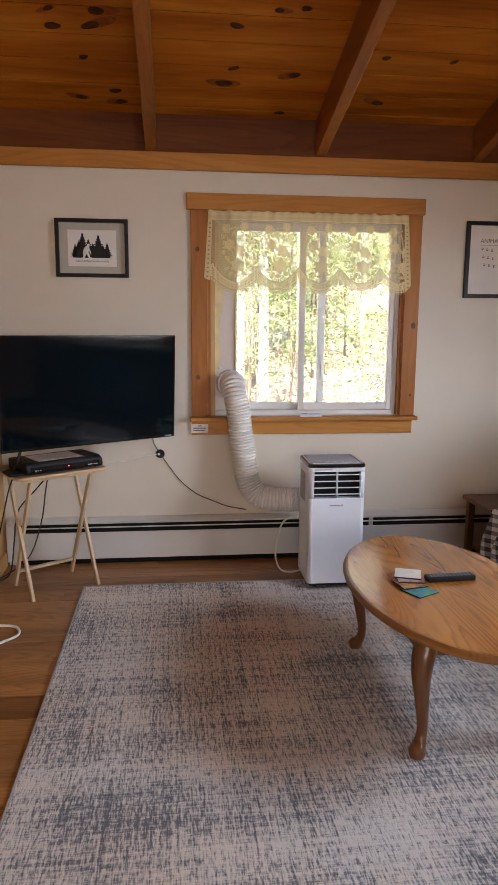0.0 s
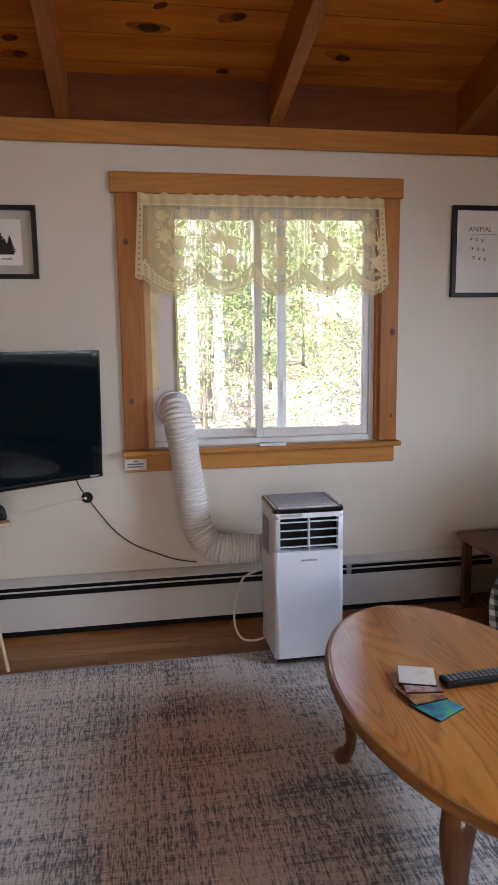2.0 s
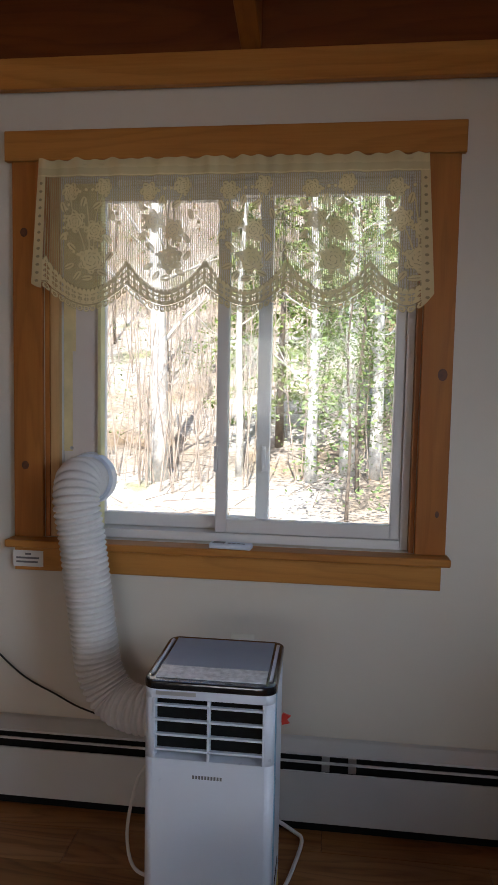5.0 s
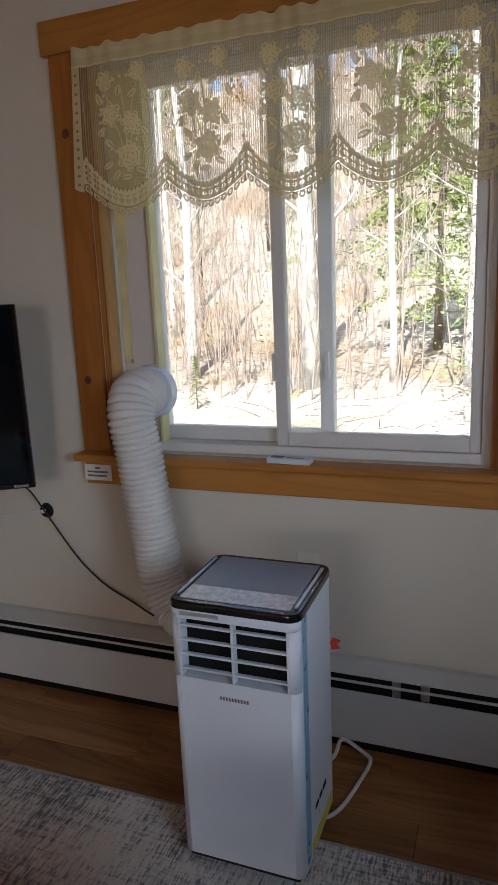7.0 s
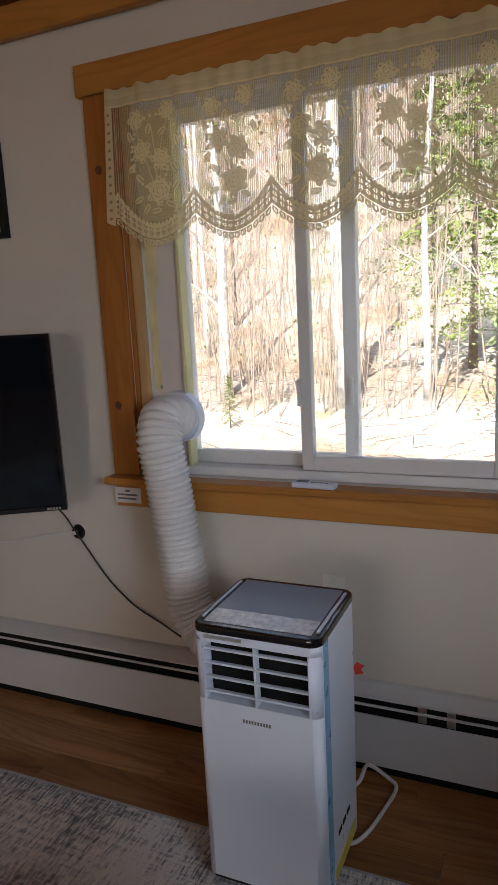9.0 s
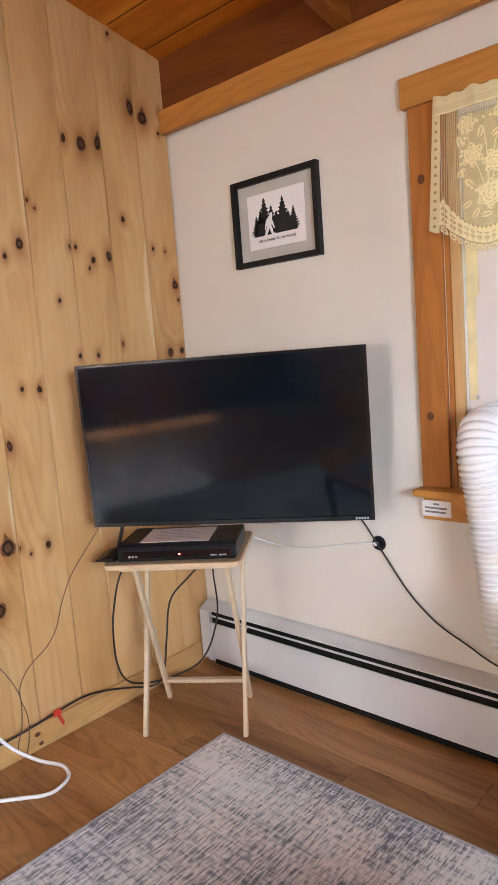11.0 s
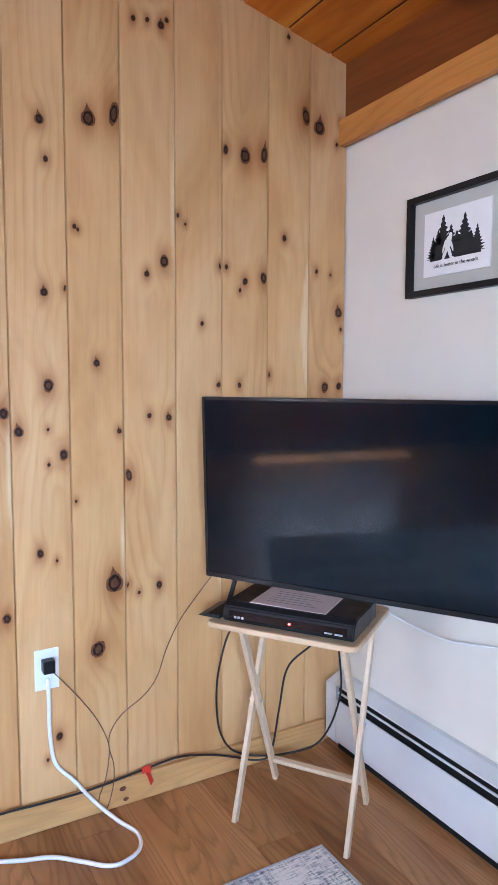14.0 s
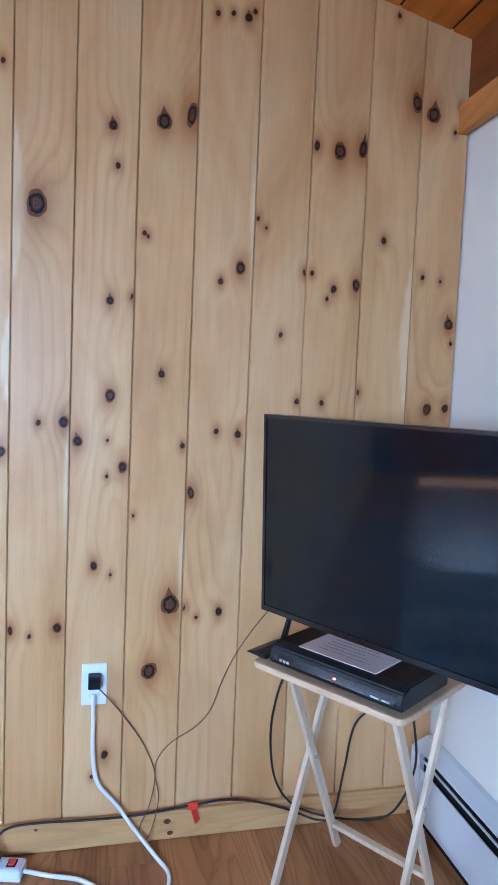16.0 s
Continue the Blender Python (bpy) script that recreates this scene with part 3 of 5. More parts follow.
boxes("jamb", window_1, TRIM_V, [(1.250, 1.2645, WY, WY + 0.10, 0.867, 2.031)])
boxes("jamb", window_1, TRIM, [(0.122, 1.25, WY, WY + 0.10, 2.017, 2.0315)])
boxes("window_frame", window_1, VINYL, [(0.1225, 0.152, WY + 0.03, WY + 0.14, 0.867, 2.0165), (1.226, 1.2495, WY + 0.03, WY + 0.14, 0.867, 2.0165),
                                       (0.152, 1.226, WY + 0.03, WY + 0.14, 0.867, 0.895), (0.152, 1.226, WY + 0.03, WY + 0.14, 1.985, 2.0165)], 0.002)


def sash(name, xa, xb, y, za, zb, left, right, low, high):
    s = boxes(name, window_1, VINYL, [(xa, xa + left, y - 0.018, y + 0.018, za, zb), (xb - right, xb, y - 0.018, y + 0.018, za, zb),
                                      (xa + left, xb - right, y - 0.018, y + 0.018, za, za + low), (xa + left, xb - right, y - 0.018, y + 0.018, zb - high, zb)], 0.003)
    bm = bmesh.new()
    box(bm, xa + left - 0.004, xb - right + 0.004, y - 0.003, y + 0.003, za + low - 0.004, zb - high + 0.004)
    pane = part("pane", bm, GLASS, s, "clear window glass")
    pane.visible_shadow = False
    return s


inner = sash("sash", 0.650, 1.2255, WY + 0.058, 0.896, 1.984, 0.036, 0.03, 0.042, 0.045)
outer = sash("sash", 0.225, 0.815, WY + 0.105, 0.896, 1.984, 0.046, 0.042, 0.042, 0.045)
for s, lx, ly in ((inner, 0.645, WY + 0.036), (outer, 0.792, WY + 0.078)):
    bm = bmesh.new()
    box(bm, lx, lx + 0.012, ly - 0.008, ly + 0.006, 1.09, 1.17, 0.002)
    part("latch", bm, VINYL, s, "white sash latch")
# filler panel beside the open sash, with a lath and the hose collar
panel = boxes("filler_panel", window_1, PANEL, [(0.1525, 0.268, WY + 0.045, WY + 0.062, 0.896, 1.984)], 0.002, "white window kit panel for an exhaust hose")
boxes("foam_strip", window_1, plain("yellowed_foam", (0.72, 0.68, 0.38), 0.8, var=0.1), [(0.2685, 0.279, WY + 0.03, WY + 0.07, 0.896, 1.984)], 0.001, "yellowed foam strip beside the panel")
TAPE = plain("yellowed_tape", (0.70, 0.60, 0.33), 0.45, var=0.12, scale=14)
boxes("tape", window_1, TAPE, [(0.153, 0.181, WY + 0.0425, WY + 0.0445, 1.14, 1.46), (0.153, 0.192, WY + 0.042, WY + 0.0445, 1.46, 1.60), (0.153, 0.262, WY + 0.0425, WY + 0.0445, 1.60, 1.98)], 0, "yellowed tape over the panel joint")
boxes("lath", window_1, PINE, [(0.1225, 0.1515, WY + 0.006, WY + 0.029, 0.867, 2.0165)], 0.002, "pale wooden lath")
bm = bmesh.new()
bmesh.ops.create_cone(bm, cap_ends=True, segments=32, radius1=0.084, radius2=0.08, depth=0.03, matrix=pose(0.245, WY + 0.028, 1.055, 90))
part("hose_collar", bm, WHITE, window_1, "round white hose collar")
bm = bmesh.new()
bmesh.ops.create_uvsphere(bm, u_segments=10, v_segments=6, radius=0.006, matrix=pose(0.178, WY + 0.042, 1.15))
part("screw", bm, METAL, window_1, "small brass screw")
for z in (1.097, 1.819):
    bm = bmesh.new()
    disc(bm, 0.050, z, 0.012, 0.014, WY - 0.0205)
    part("knot", bm, KNOT_T, window_1)
for z in (1.402, 0.99):
    bm = bmesh.new()
    disc(bm, 1.326, z, 0.014 if z > 1 else 0.006, 0.018 if z > 1 else 0.01, WY - 0.0205)
    part("knot", bm, KNOT_T, window_1)

# the two windows behind the walk
for name, o, turn in (("window_2", (EX, 1.75, 1.52), -90), ("window_3", (0.45, SY, 1.5), 180)):
    w, h = (0.6, 0.55) if name == "window_2" else (1.0, 0.65)
    win = thing(name, o, "plain white framed window", "window", kind="structure", turn=turn)
    boxes("window_frame", win, VINYL, [(-w, -w + 0.05, 0.03, 0.1, -h, h), (w - 0.05, w, 0.03, 0.1, -h, h), (-w + 0.05, w - 0.05, 0.03, 0.1, -h, -h + 0.05), (-w + 0.05, w - 0.05, 0.03, 0.1, h - 0.05, h), (-0.02, 0.02, 0.03, 0.1, -h + 0.05, h - 0.05)], 0.003)
    pane = boxes("pane", win, GLASS, [(-w + 0.05, -0.02, 0.06, 0.066, -h + 0.05, h - 0.05)])
    pane.visible_shadow = False
    pane = boxes("pane", win, GLASS, [(0.02, w - 0.05, 0.06, 0.066, -h + 0.05, h - 0.05)])
    pane.visible_shadow = False

# ---- baseboard heater ----
heater = thing("baseboard_heater", (0, 0, 0), "long white enamel baseboard heater with dark louvre slots", "heater")
HY = WY - 0.075
bm = bmesh.new()
prism(bm, [(WY - 0.001, 0.27), (WY - 0.022, 0.27), (HY + 0.006, 0.252), (HY + 0.006, 0.245), (WY - 0.03, 0.255), (WY - 0.014, 0.24), (WY - 0.014, 0.02), (WY - 0.001, 0.02)], "x", -1.0, EX - 0.02)
part("hood", bm, HEAT, heater)
bm = bmesh.new()
box(bm, -1.0, EX - 0.02, HY, HY + 0.006, 0.034, 0.196, 0.002)
part("front_cover", bm, HEAT, heater)
bm = bmesh.new()
box(bm, -1.0, EX - 0.02, HY + 0.006, HY + 0.010, 0.2195, 0.2265)
part("damper", bm, HEAT, heater)
# black sheet added behind the cover: paints the shade of slots and floor gap
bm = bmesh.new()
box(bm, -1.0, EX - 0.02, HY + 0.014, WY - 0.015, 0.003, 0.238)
part("element", bm, SLOT, heater, "black sheet painting the shade in and under the heater")
bm = bmesh.new()
prism(bm, [(WY - 0.001, 0.272), (WY - 0.024, 0.272), (HY - 0.002, 0.245), (HY - 0.002, 0.03), (HY + 0.03, 0.03), (HY + 0.03, 0.0), (WY - 0.001, 0.0)], "x", WX + 0.02, -1.0)
part("end_cap", bm, HEAT, heater)
for jx in (1.9,):
    bm = bmesh.new()
    box(bm, jx - 0.02, jx + 0.02, HY - 0.0015, HY + 0.007, 0.036, 0.25, 0.002)
    part("joint_cover", bm, HEAT, heater)
for jx in (1.02, 1.10):
    bm = bmesh.new()
    box(bm, jx - 0.012, jx + 0.012, HY + 0.008, HY + 0.018, 0.196, 0.243)
    part("bracket", bm, METAL, heater)

# ---- rug ----
rug = thing("area_rug", (0, 0, 0), "distressed grey blue and beige flat woven area rug", "rug")
bm = bmesh.new()
box(bm, -0.577, 1.86, 0.62, 3.655, 0.0, 0.009, 0.003)
part("woven_field", bm, RUG, rug)
boxes("binding", rug, BIND, [(-0.585, -0.5765, 0.612, 3.663, 0, 0.0095), (1.8595, 1.868, 0.612, 3.663, 0, 0.0095), (-0.577, 1.86, 3.6545, 3.663, 0, 0.0095), (-0.577, 1.86, 0.612, 0.6205, 0, 0.0095)], 0.003, "grey stitched binding")

# ---- portable air conditioner ----
AX0, AX1, AY0, AY1 = 0.601, 0.899, 3.495, 3.775
ac = thing("air_conditioner", ((AX0 + AX1) / 2, (AY0 + AY1) / 2, 0.0), "white portable air conditioner with black rimmed top", "air conditioner")
hw, hd = (AX1 - AX0) / 2, (AY1 - AY0) / 2
zv0, zv1 = 0.508, 0.650


def rounded(w, d, r, k=6):
    """Outline of a rectangle of half sizes w and d with round corners, from the middle of the front, anticlockwise."""
    pts = []
    for cx, cy, a0 in ((w - r, -d + r, -90), (w - r, d - r, 0), (-w + r, d - r, 90), (-w + r, -d + r, 180)):
        pts += [(cx + r * math.cos(radians(a0 + 90 * i / k)), cy + r * math.sin(radians(a0 + 90 * i / k))) for i in range(k + 1)]
    return pts


bm = bmesh.new()
outline = rounded(hw, hd, 0.020)
prism(bm, outline, "z", 0.045, zv0)
prism(bm, outline, "z", zv1, 0.672)
prism(bm, outline + [(-hw + 0.0205, -hd), (-hw + 0.0205, -hd + 0.05), (hw - 0.0205, -hd + 0.05), (hw - 0.0205, -hd)], "z", zv0, zv1)
for f in bm.faces:
    f.smooth = abs(f.normal.z) < 0.5 and f.calc_area() < 0.004
part("body", bm, WHITE, ac)
bm = bmesh.new()
box(bm, -hw + 0.0205, hw - 0.0205, -hd + 0.045, -hd + 0.049, zv0 + 0.0005, zv1 - 0.0005)
part("outlet_recess", bm, SLOT, ac, "black air outlet")
for k in range(4):
    bm = bmesh.new()
    z = zv0 + 0.020 + k * 0.0345
    prism(bm, [(-hd - 0.001, z), (-hd + 0.010, z + 0.001), (-hd + 0.010, z + 0.0035), (-hd - 0.001, z + 0.0045)], "x", -hw + 0.0205, hw - 0.0245)
    part("louvre", bm, WHITE, ac)
for k, lx in enumerate((-hw + 0.0235, 0.0, hw - 0.0235)):
    bm = bmesh.new()
    box(bm, lx - 0.003, lx + 0.003, -hd - 0.001, -hd + 0.02, zv0 + 0.001, zv1 - 0.001, 0.001)
    part("louvre_link", bm, WHITE, ac)
bm = bmesh.new()
box(bm, -hw - 0.003, hw + 0.003, -hd - 0.003, hd + 0.003, 0.672, 0.690, 0.0)
up = [e for e in bm.edges if abs(e.verts[0].co.z - e.verts[1].co.z) > 0.01]
bmesh.ops.bevel(bm, geom=up, offset=0.03, segments=5, profile=0.5, affect="EDGES")
rim_edges = [e for e in bm.edges if all(v.co.z > 0.689 for v in e.verts) and len(e.link_faces) == 2 and any(abs(f.normal.z) < 0.5 for f in e.link_faces)]
bmesh.ops.bevel(bm, geom=rim_edges, offset=0.006, segments=3, profile=0.5, affect="EDGES")
part("top_rim", bm, GLOSS, ac, "gloss black rim")
bm = bmesh.new()
box(bm, -hw + 0.022, hw - 0.022, -hd + 0.085, hd - 0.018, 0.6895, 0.6925, 0.001)
part("top_panel", bm, CONSOLE, ac, "smooth grey top panel")
bm = bmesh.new()
box(bm, -hw + 0.022, hw - 0.022, -hd + 0.018, -hd + 0.0845, 0.6895, 0.6930, 0.001)
console = part("control_strip", bm, plain("control_film", (0.60, 0.62, 0.64), 0.2, coat=0.6, var=0.25, scale=60, relief=0.5), ac, "pale control strip under peeling film")
for k in range(5):
    bm = bmesh.new()
    bmesh.ops.create_cone(bm, cap_ends=True, segments=12, radius1=0.0035, radius2=0.0035, depth=0.001, matrix=pose(-0.08 + k * 0.04, -hd + 0.05, 0.6933))
    part("button", bm, SILVER, console)
for s in (-1, 1):
    bm = bmesh.new()
    box(bm, s * (hw - 0.012) - 0.004, s * (hw - 0.012) + 0.004, -hd + 0.03, hd - 0.03, 0.6895, 0.6945, 0.002)
    part("chrome_strip", bm, METAL, ac, "bright side strip of the top")
bm = bmesh.new()
box(bm, -hw + 0.028, -hw + 0.12, -hd - 0.0012, -hd + 0.001, 0.658, 0.667)
part("badge", bm, SILVER, ac, "small silver badge")
for k in range(10):
    bm = bmesh.new()
    box(bm, -0.035 + k * 0.007, -0.035 + k * 0.007 + 0.0045, -hd - 0.0008, -hd + 0.001, 0.466, 0.474)
    part("logo_mark", bm, GREY_INK, ac)
bm = bmesh.new()
box(bm, hw - 0.001, hw + 0.0012, -hd + 0.026, -hd + 0.06, 0.06, 0.668)
part("protective_film", bm, BLUEFILM, ac, "blue protective film strip")
bm = bmesh.new()
box(bm, hw - 0.001, hw + 0.0012, -hd + 0.07, hd - 0.03, 0.05, 0.085)
part("label", bm, YELLOW, ac, "yellow label at the foot")
for k in range(3):
    bm = bmesh.new()
    box(bm, hw - 0.001, hw + 0.0014, -hd + 0.10 + k * 0.035, -hd + 0.125 + k * 0.035, 0.15, 0.162)
    part("warning_mark", bm, INK, ac)
bm = bmesh.new()
for r in range(12):
    for c in range(6):
        box(bm, -hw - 0.0012, -hw + 0.001, -hd + 0.10 + c * 0.024, -hd + 0.117 + c * 0.024, 0.47 + r * 0.013, 0.477 + r * 0.013)
tagged(part("intake_grille", bm, GREY_INK, ac, "rows of small grey intake slots"), kind="stuff")
bm = bmesh.new()
box(bm, -hw + 0.012, hw - 0.012, -hd + 0.006, hd - 0.006, 0.03, 0.046, 0.004)
part("base", bm, BLACK, ac, "dark base tray")
for cx in (-hw + 0.05, hw - 0.05):
    for cy in (-hd + 0.05, hd - 0.05):
        bm = bmesh.new()
        bmesh.ops.create_cone(bm, cap_ends=True, segments=16, radius1=0.0175, radius2=0.0175, depth=0.016, matrix=pose(cx, cy, 0.0175 + (0.009 if cy < 0.06 else 0.0), 0, 90, 0))
        part("caster", bm, BLACK, ac)
bm = bmesh.new()
prism(bm, [(0, 0.31), (0.006, 0.322), (0.026, 0.315), (0.016, 0.304), (0.024, 0.296), (0.004, 0.29)], "y", 0.0, 0.006)
bmesh.ops.translate(bm, verts=bm.verts, vec=(hw - 0.003, hd - 0.006, 0.178))
part("plug_tag", bm, RED, ac, "red star shaped tag behind the unit")

# ---- exhaust hose ----
hose_path = smooth_path([(0.245, 4.12, 1.055), (0.247, 4.06, 1.062), (0.25, 4.01, 1.06), (0.258, 3.975, 1.0), (0.276, 3.972, 0.90), (0.294, 3.972, 0.76), (0.316, 3.968, 0.60), (0.336, 3.96, 0.50), (0.385, 3.945, 0.425), (0.46, 3.92, 0.405), (0.56, 3.915, 0.40), (0.66, 3.90, 0.40), (0.73, 3.85, 0.40), (0.75, 3.772, 0.40)], 24)
seg = [0.0]
for a, b in zip(hose_path, hose_path[1:]):
    seg.append(seg[-1] + (b - a).length)
even, want, k = [], 0.0, 0
while want < seg[-1]:
    while seg[k + 1] < want:
        k += 1
    f = (want - seg[k]) / max(1e-6, seg[k + 1] - seg[k])
    even.append(hose_path[k].lerp(hose_path[k + 1], f))
    want += 0.0021
bm = bmesh.new()
sweep(bm, even, lambda t: 0.0582 + 0.0118 * abs(math.sin(math.pi * t * seg[-1] / 0.0168)) ** 0.6, 28)
hose = thing("exhaust_hose", (0, 0, 0), "white corrugated plastic exhaust hose up to the window", "hose")
part("corrugated_tube", bm, HOSE, hose)
for a, b in ((even[0], even[6]), (even[-8], even[-1])):
    bm = bmesh.new()
    sweep(bm, [a, b], 0.0735, 28)
    part("end_cuff", bm, WHITE, hose, "smooth white end cuff")

# ---- lace valance on its rod ----
CX0, CX1, CTOP = 0.112, 1.262, 2.025
curtain = thing("lace_valance", (0, 0, 0), "cream lace valance with roses and a scalloped hem on a rod", "curtain")
NU, NV = 1000, 250
rng = np.random.RandomState(4)
uu, vv = np.meshgrid(np.linspace(0, 1, NU), np.linspace(0, 1, NV), indexing="ij")
period = 0.2405
s = CX0 + uu * (CX1 - CX0)
ph = np.abs(((s - 0.505) / period + 0.5) % 1.0 - 0.5) * 2      # 0 at the lowest point of a scallop, 1 at its cusp
end = np.clip(np.minimum(s - CX0, CX1 - s) / 0.06, 0, 1)
hem = 1.573 + 0.062 * ph ** 1.7 + 0.05 * (1 - end) ** 2
zz = CTOP + (hem - CTOP) * vv + (0.0025 * np.sin(s * 61) + 0.003 * np.sin(s * 113 + 1)) * (vv < 0.035)
height = zz - hem
flare = np.where(s < 0.68, -1, 1) * (1 - end) * 0.026 * vv
gather = np.clip(1 - vv * 1.6, 0.15, 1)
yy = 4.052 + gather * (0.0028 * np.sin(s * 118 + 2 * np.sin(s * 9)) + 0.0036 * np.sin(s * 47)) + 0.007 * np.sin(s * 17 + 1) * vv - 0.004 * vv
band = 0.068 + 0.028 * ph ** 3
weave = 0.16 + 0.46 * (np.sin(s * 2 * np.pi / 0.0058) > 0.45) + 0.12 * (np.sin(zz * 2 * np.pi / 0.0088) > 0.3)


def inked(mask, value):
    global weave
    weave = np.where(mask, value, weave)


def petal(cx, cz, length, width, turn):
    """A leaf or petal: a solid lens with an open line down its middle."""
    dx, dz = s - cx, zz - cz
    a = dx * math.cos(turn) + dz * math.sin(turn)
    b = -dx * math.sin(turn) + dz * math.cos(turn)
    d = np.abs(b) / (width * np.sqrt(np.clip(1 - (a / length) ** 2, 1e-4, 1)))
    inside = (np.abs(a) < length) & (d < 1)
    inked(inside, 0.88)
    inked(inside & (np.abs(b) < 0.0016) & (a < length * 0.6), 0.5)


def rose(cx, cz, r, turn):
    """A full rose: frilled outline and rings of petals parted by open lines."""
    dx, dz = s - cx, zz - cz
    ang = np.arctan2(dz, dx) - turn
    d = np.hypot(dx, dz) / (r * (0.9 + 0.1 * np.abs(np.cos(3.5 * ang))))
    inked(d < 1, 0.95)
    swirl = (d * 3.1 + ang / (2 * np.pi)) % 1.0
    inked((d < 0.92) & (d > 0.16) & (swirl < 0.2) & (np.sin(ang * 5 + 9 * d) > -0.5), 0.5)


# in each scallop: a bunch of roses, leaves, sprigs and berries
for k in range(-2, 5):
    c = 0.505 + k * period
    for sx, sz, curve in ((-0.05, 1.93, 26), (0.045, 1.945, 30), (0.0, 1.90, 18)):
        stem = np.abs(s - c - sx * (zz - 1.70) / 0.22 - 0.006 * np.sin((zz - 1.7) * curve)) < 0.002
        inked(stem & (zz > 1.70) & (zz < sz), 0.85)
    for fx, fz, r in ((0.012, 1.728, 0.034), (-0.038, 1.842, 0.026), (0.022, 1.815, 0.025), (-0.052, 1.93, 0.019), (0.05, 1.945, 0.017)):
        for q in range(6):
            t = q * 1.05 + fx * 40
            petal(c + fx + 0.95 * r * math.cos(t), fz + 0.95 * r * math.sin(t), 0.011, 0.0095, t + 0.8)
        rose(c + fx, fz, r, fx * 90)
    for fx, fz, t in ((-0.055, 1.71, 0.4), (-0.048, 1.768, 2.4), (0.066, 1.74, 0.9), (0.062, 1.79, 2.2), (-0.072, 1.80, 0.8), (0.075, 1.86, 1.9),
                      (-0.012, 1.90, 1.3), (0.03, 1.89, 0.6), (-0.075, 1.885, 1.9), (0.0, 1.675, 0.1), (0.045, 1.69, 2.7), (-0.03, 1.682, 0.9)):
        petal(c + fx, fz, 0.0165, 0.0085, t)
    for i in range(34):
        t, q = i * 2.4, 0.045 + 0.055 * ((i * 0.618) % 1)
        bx_, bz_ = c + q * math.cos(t), 1.82 + 1.35 * q * math.sin(t)
        inked(np.hypot(s - bx_, zz - bz_) < 0.0048, 0.92)
# hem: a row of leaves, two rails with open crosses between, and hanging rounds
in_band = (height < band) & (height > 0.012)
inked(in_band, 0.95)
cell = 0.0195
gx, gz = ((s / cell) % 1.0 - 0.5), ((height - 0.030) / 0.0155 % 1.0 - 0.5)
inked(in_band & (height > 0.026) & (height < band - 0.014) & (np.abs(gx) + np.abs(gz) < 0.45) & ~((np.abs(gx) < 0.06) | (np.abs(gz) < 0.06)), 0.05)
inked((height > 0.0185) & (height < 0.0225), 0.25)
teeth = np.abs(((s / 0.0125) % 1.0) - 0.5) * 2
inked((height > band - 0.010) & (height < band + 0.002) & (teeth ** 2 > np.clip((band + 0.002 - height) / 0.010, 0, 1)), 0.4)
loops = np.hypot(((s % 0.0195) - 0.00975), (height - 0.010) * 0.95)
inked(height <= 0.0175, np.where((loops < 0.0088) & ((loops > 0.0040) | (loops < 0.0018)), 0.93, 0.04))
side = np.minimum(s - CX0, CX1 - s)
inked(side < 0.024, np.where(np.hypot(side - 0.012, (zz % 0.024) - 0.012) < 0.0042, 0.4, 0.85))
inked(zz > 1.975, 0.80)
inked(zz > 2.0, 0.9)
inked(np.abs(zz - 1.978) < 0.002, 0.97)
co = np.stack([s + flare, yy, zz], -1).reshape(-1, 3)
ids = np.arange(NU * NV).reshape(NU, NV)
quads = np.stack([ids[:-1, :-1], ids[1:, :-1], ids[1:, 1:], ids[:-1, 1:]], -1).reshape(-1, 4)
me = bpy.data.meshes.new("cloth")
me.from_pydata(co.tolist(), [], quads.tolist())
at = me.attributes.new("weave", "FLOAT", "POINT")
at.data.foreach_set("value", weave.reshape(-1).astype(np.float32))
me.materials.append(LACE)
for p in me.polygons:
    p.use_smooth = True
cloth = new("cloth", me)
cloth.parent = curtain
bm = bmesh.new()
sweep(bm, [Vector((0.112, 4.066, 2.006)), Vector((0.5, 4.064, 2.004)), Vector((1.262, 4.066, 2.008))], 0.006, 10)
part("rod", bm, VINYL, curtain, "slim white curtain rod")
for bx in (0.120, 1.254):
    bm = bmesh.new()
    box(bm, bx - 0.008, bx + 0.008, 4.060, 4.0805, 1.996, 2.02, 0.002)
    part("bracket", bm, VINYL, curtain)

# ---- television ----
TVM = Matrix.Translation((-0.5015, 3.690, 1.0565)) @ pose(0, 0, 0, 0, 0, 31.4) @ pose(0, 0, 0, 2.4)
tv = thing("television", (0, 0, 0), "large flat black television standing in the corner", "television")
tv.matrix_basis = TVM
TW, TH = 0.485, 0.2825
bm = bmesh.new()
box(bm, -TW, TW, 0.002, 0.022, -TH, TH, 0.002)
box(bm, -TW + 0.12, TW - 0.12, 0.022, 0.06, -TH + 0.04, TH - 0.12, 0.012)
part("housing", bm, BLACK, tv)
boxes("bezel", tv, GLOSS, [(-TW, -TW + 0.010, -0.004, 0.0015, -TH, TH), (TW - 0.010, TW, -0.004, 0.0015, -TH, TH), (-TW + 0.01, TW - 0.01, -0.004, 0.0015, TH - 0.010, TH), (-TW + 0.01, TW - 0.01, -0.004, 0.0015, -TH, -TH + 0.016)], 0.001, "thin gloss black bezel")
bm = bmesh.new()
box(bm, -TW + 0.0102, TW - 0.0102, -0.001, 0.0015, -TH + 0.0162, TH - 0.0102)
part("screen", bm, SCREEN, tv, "dark glossy screen switched off")
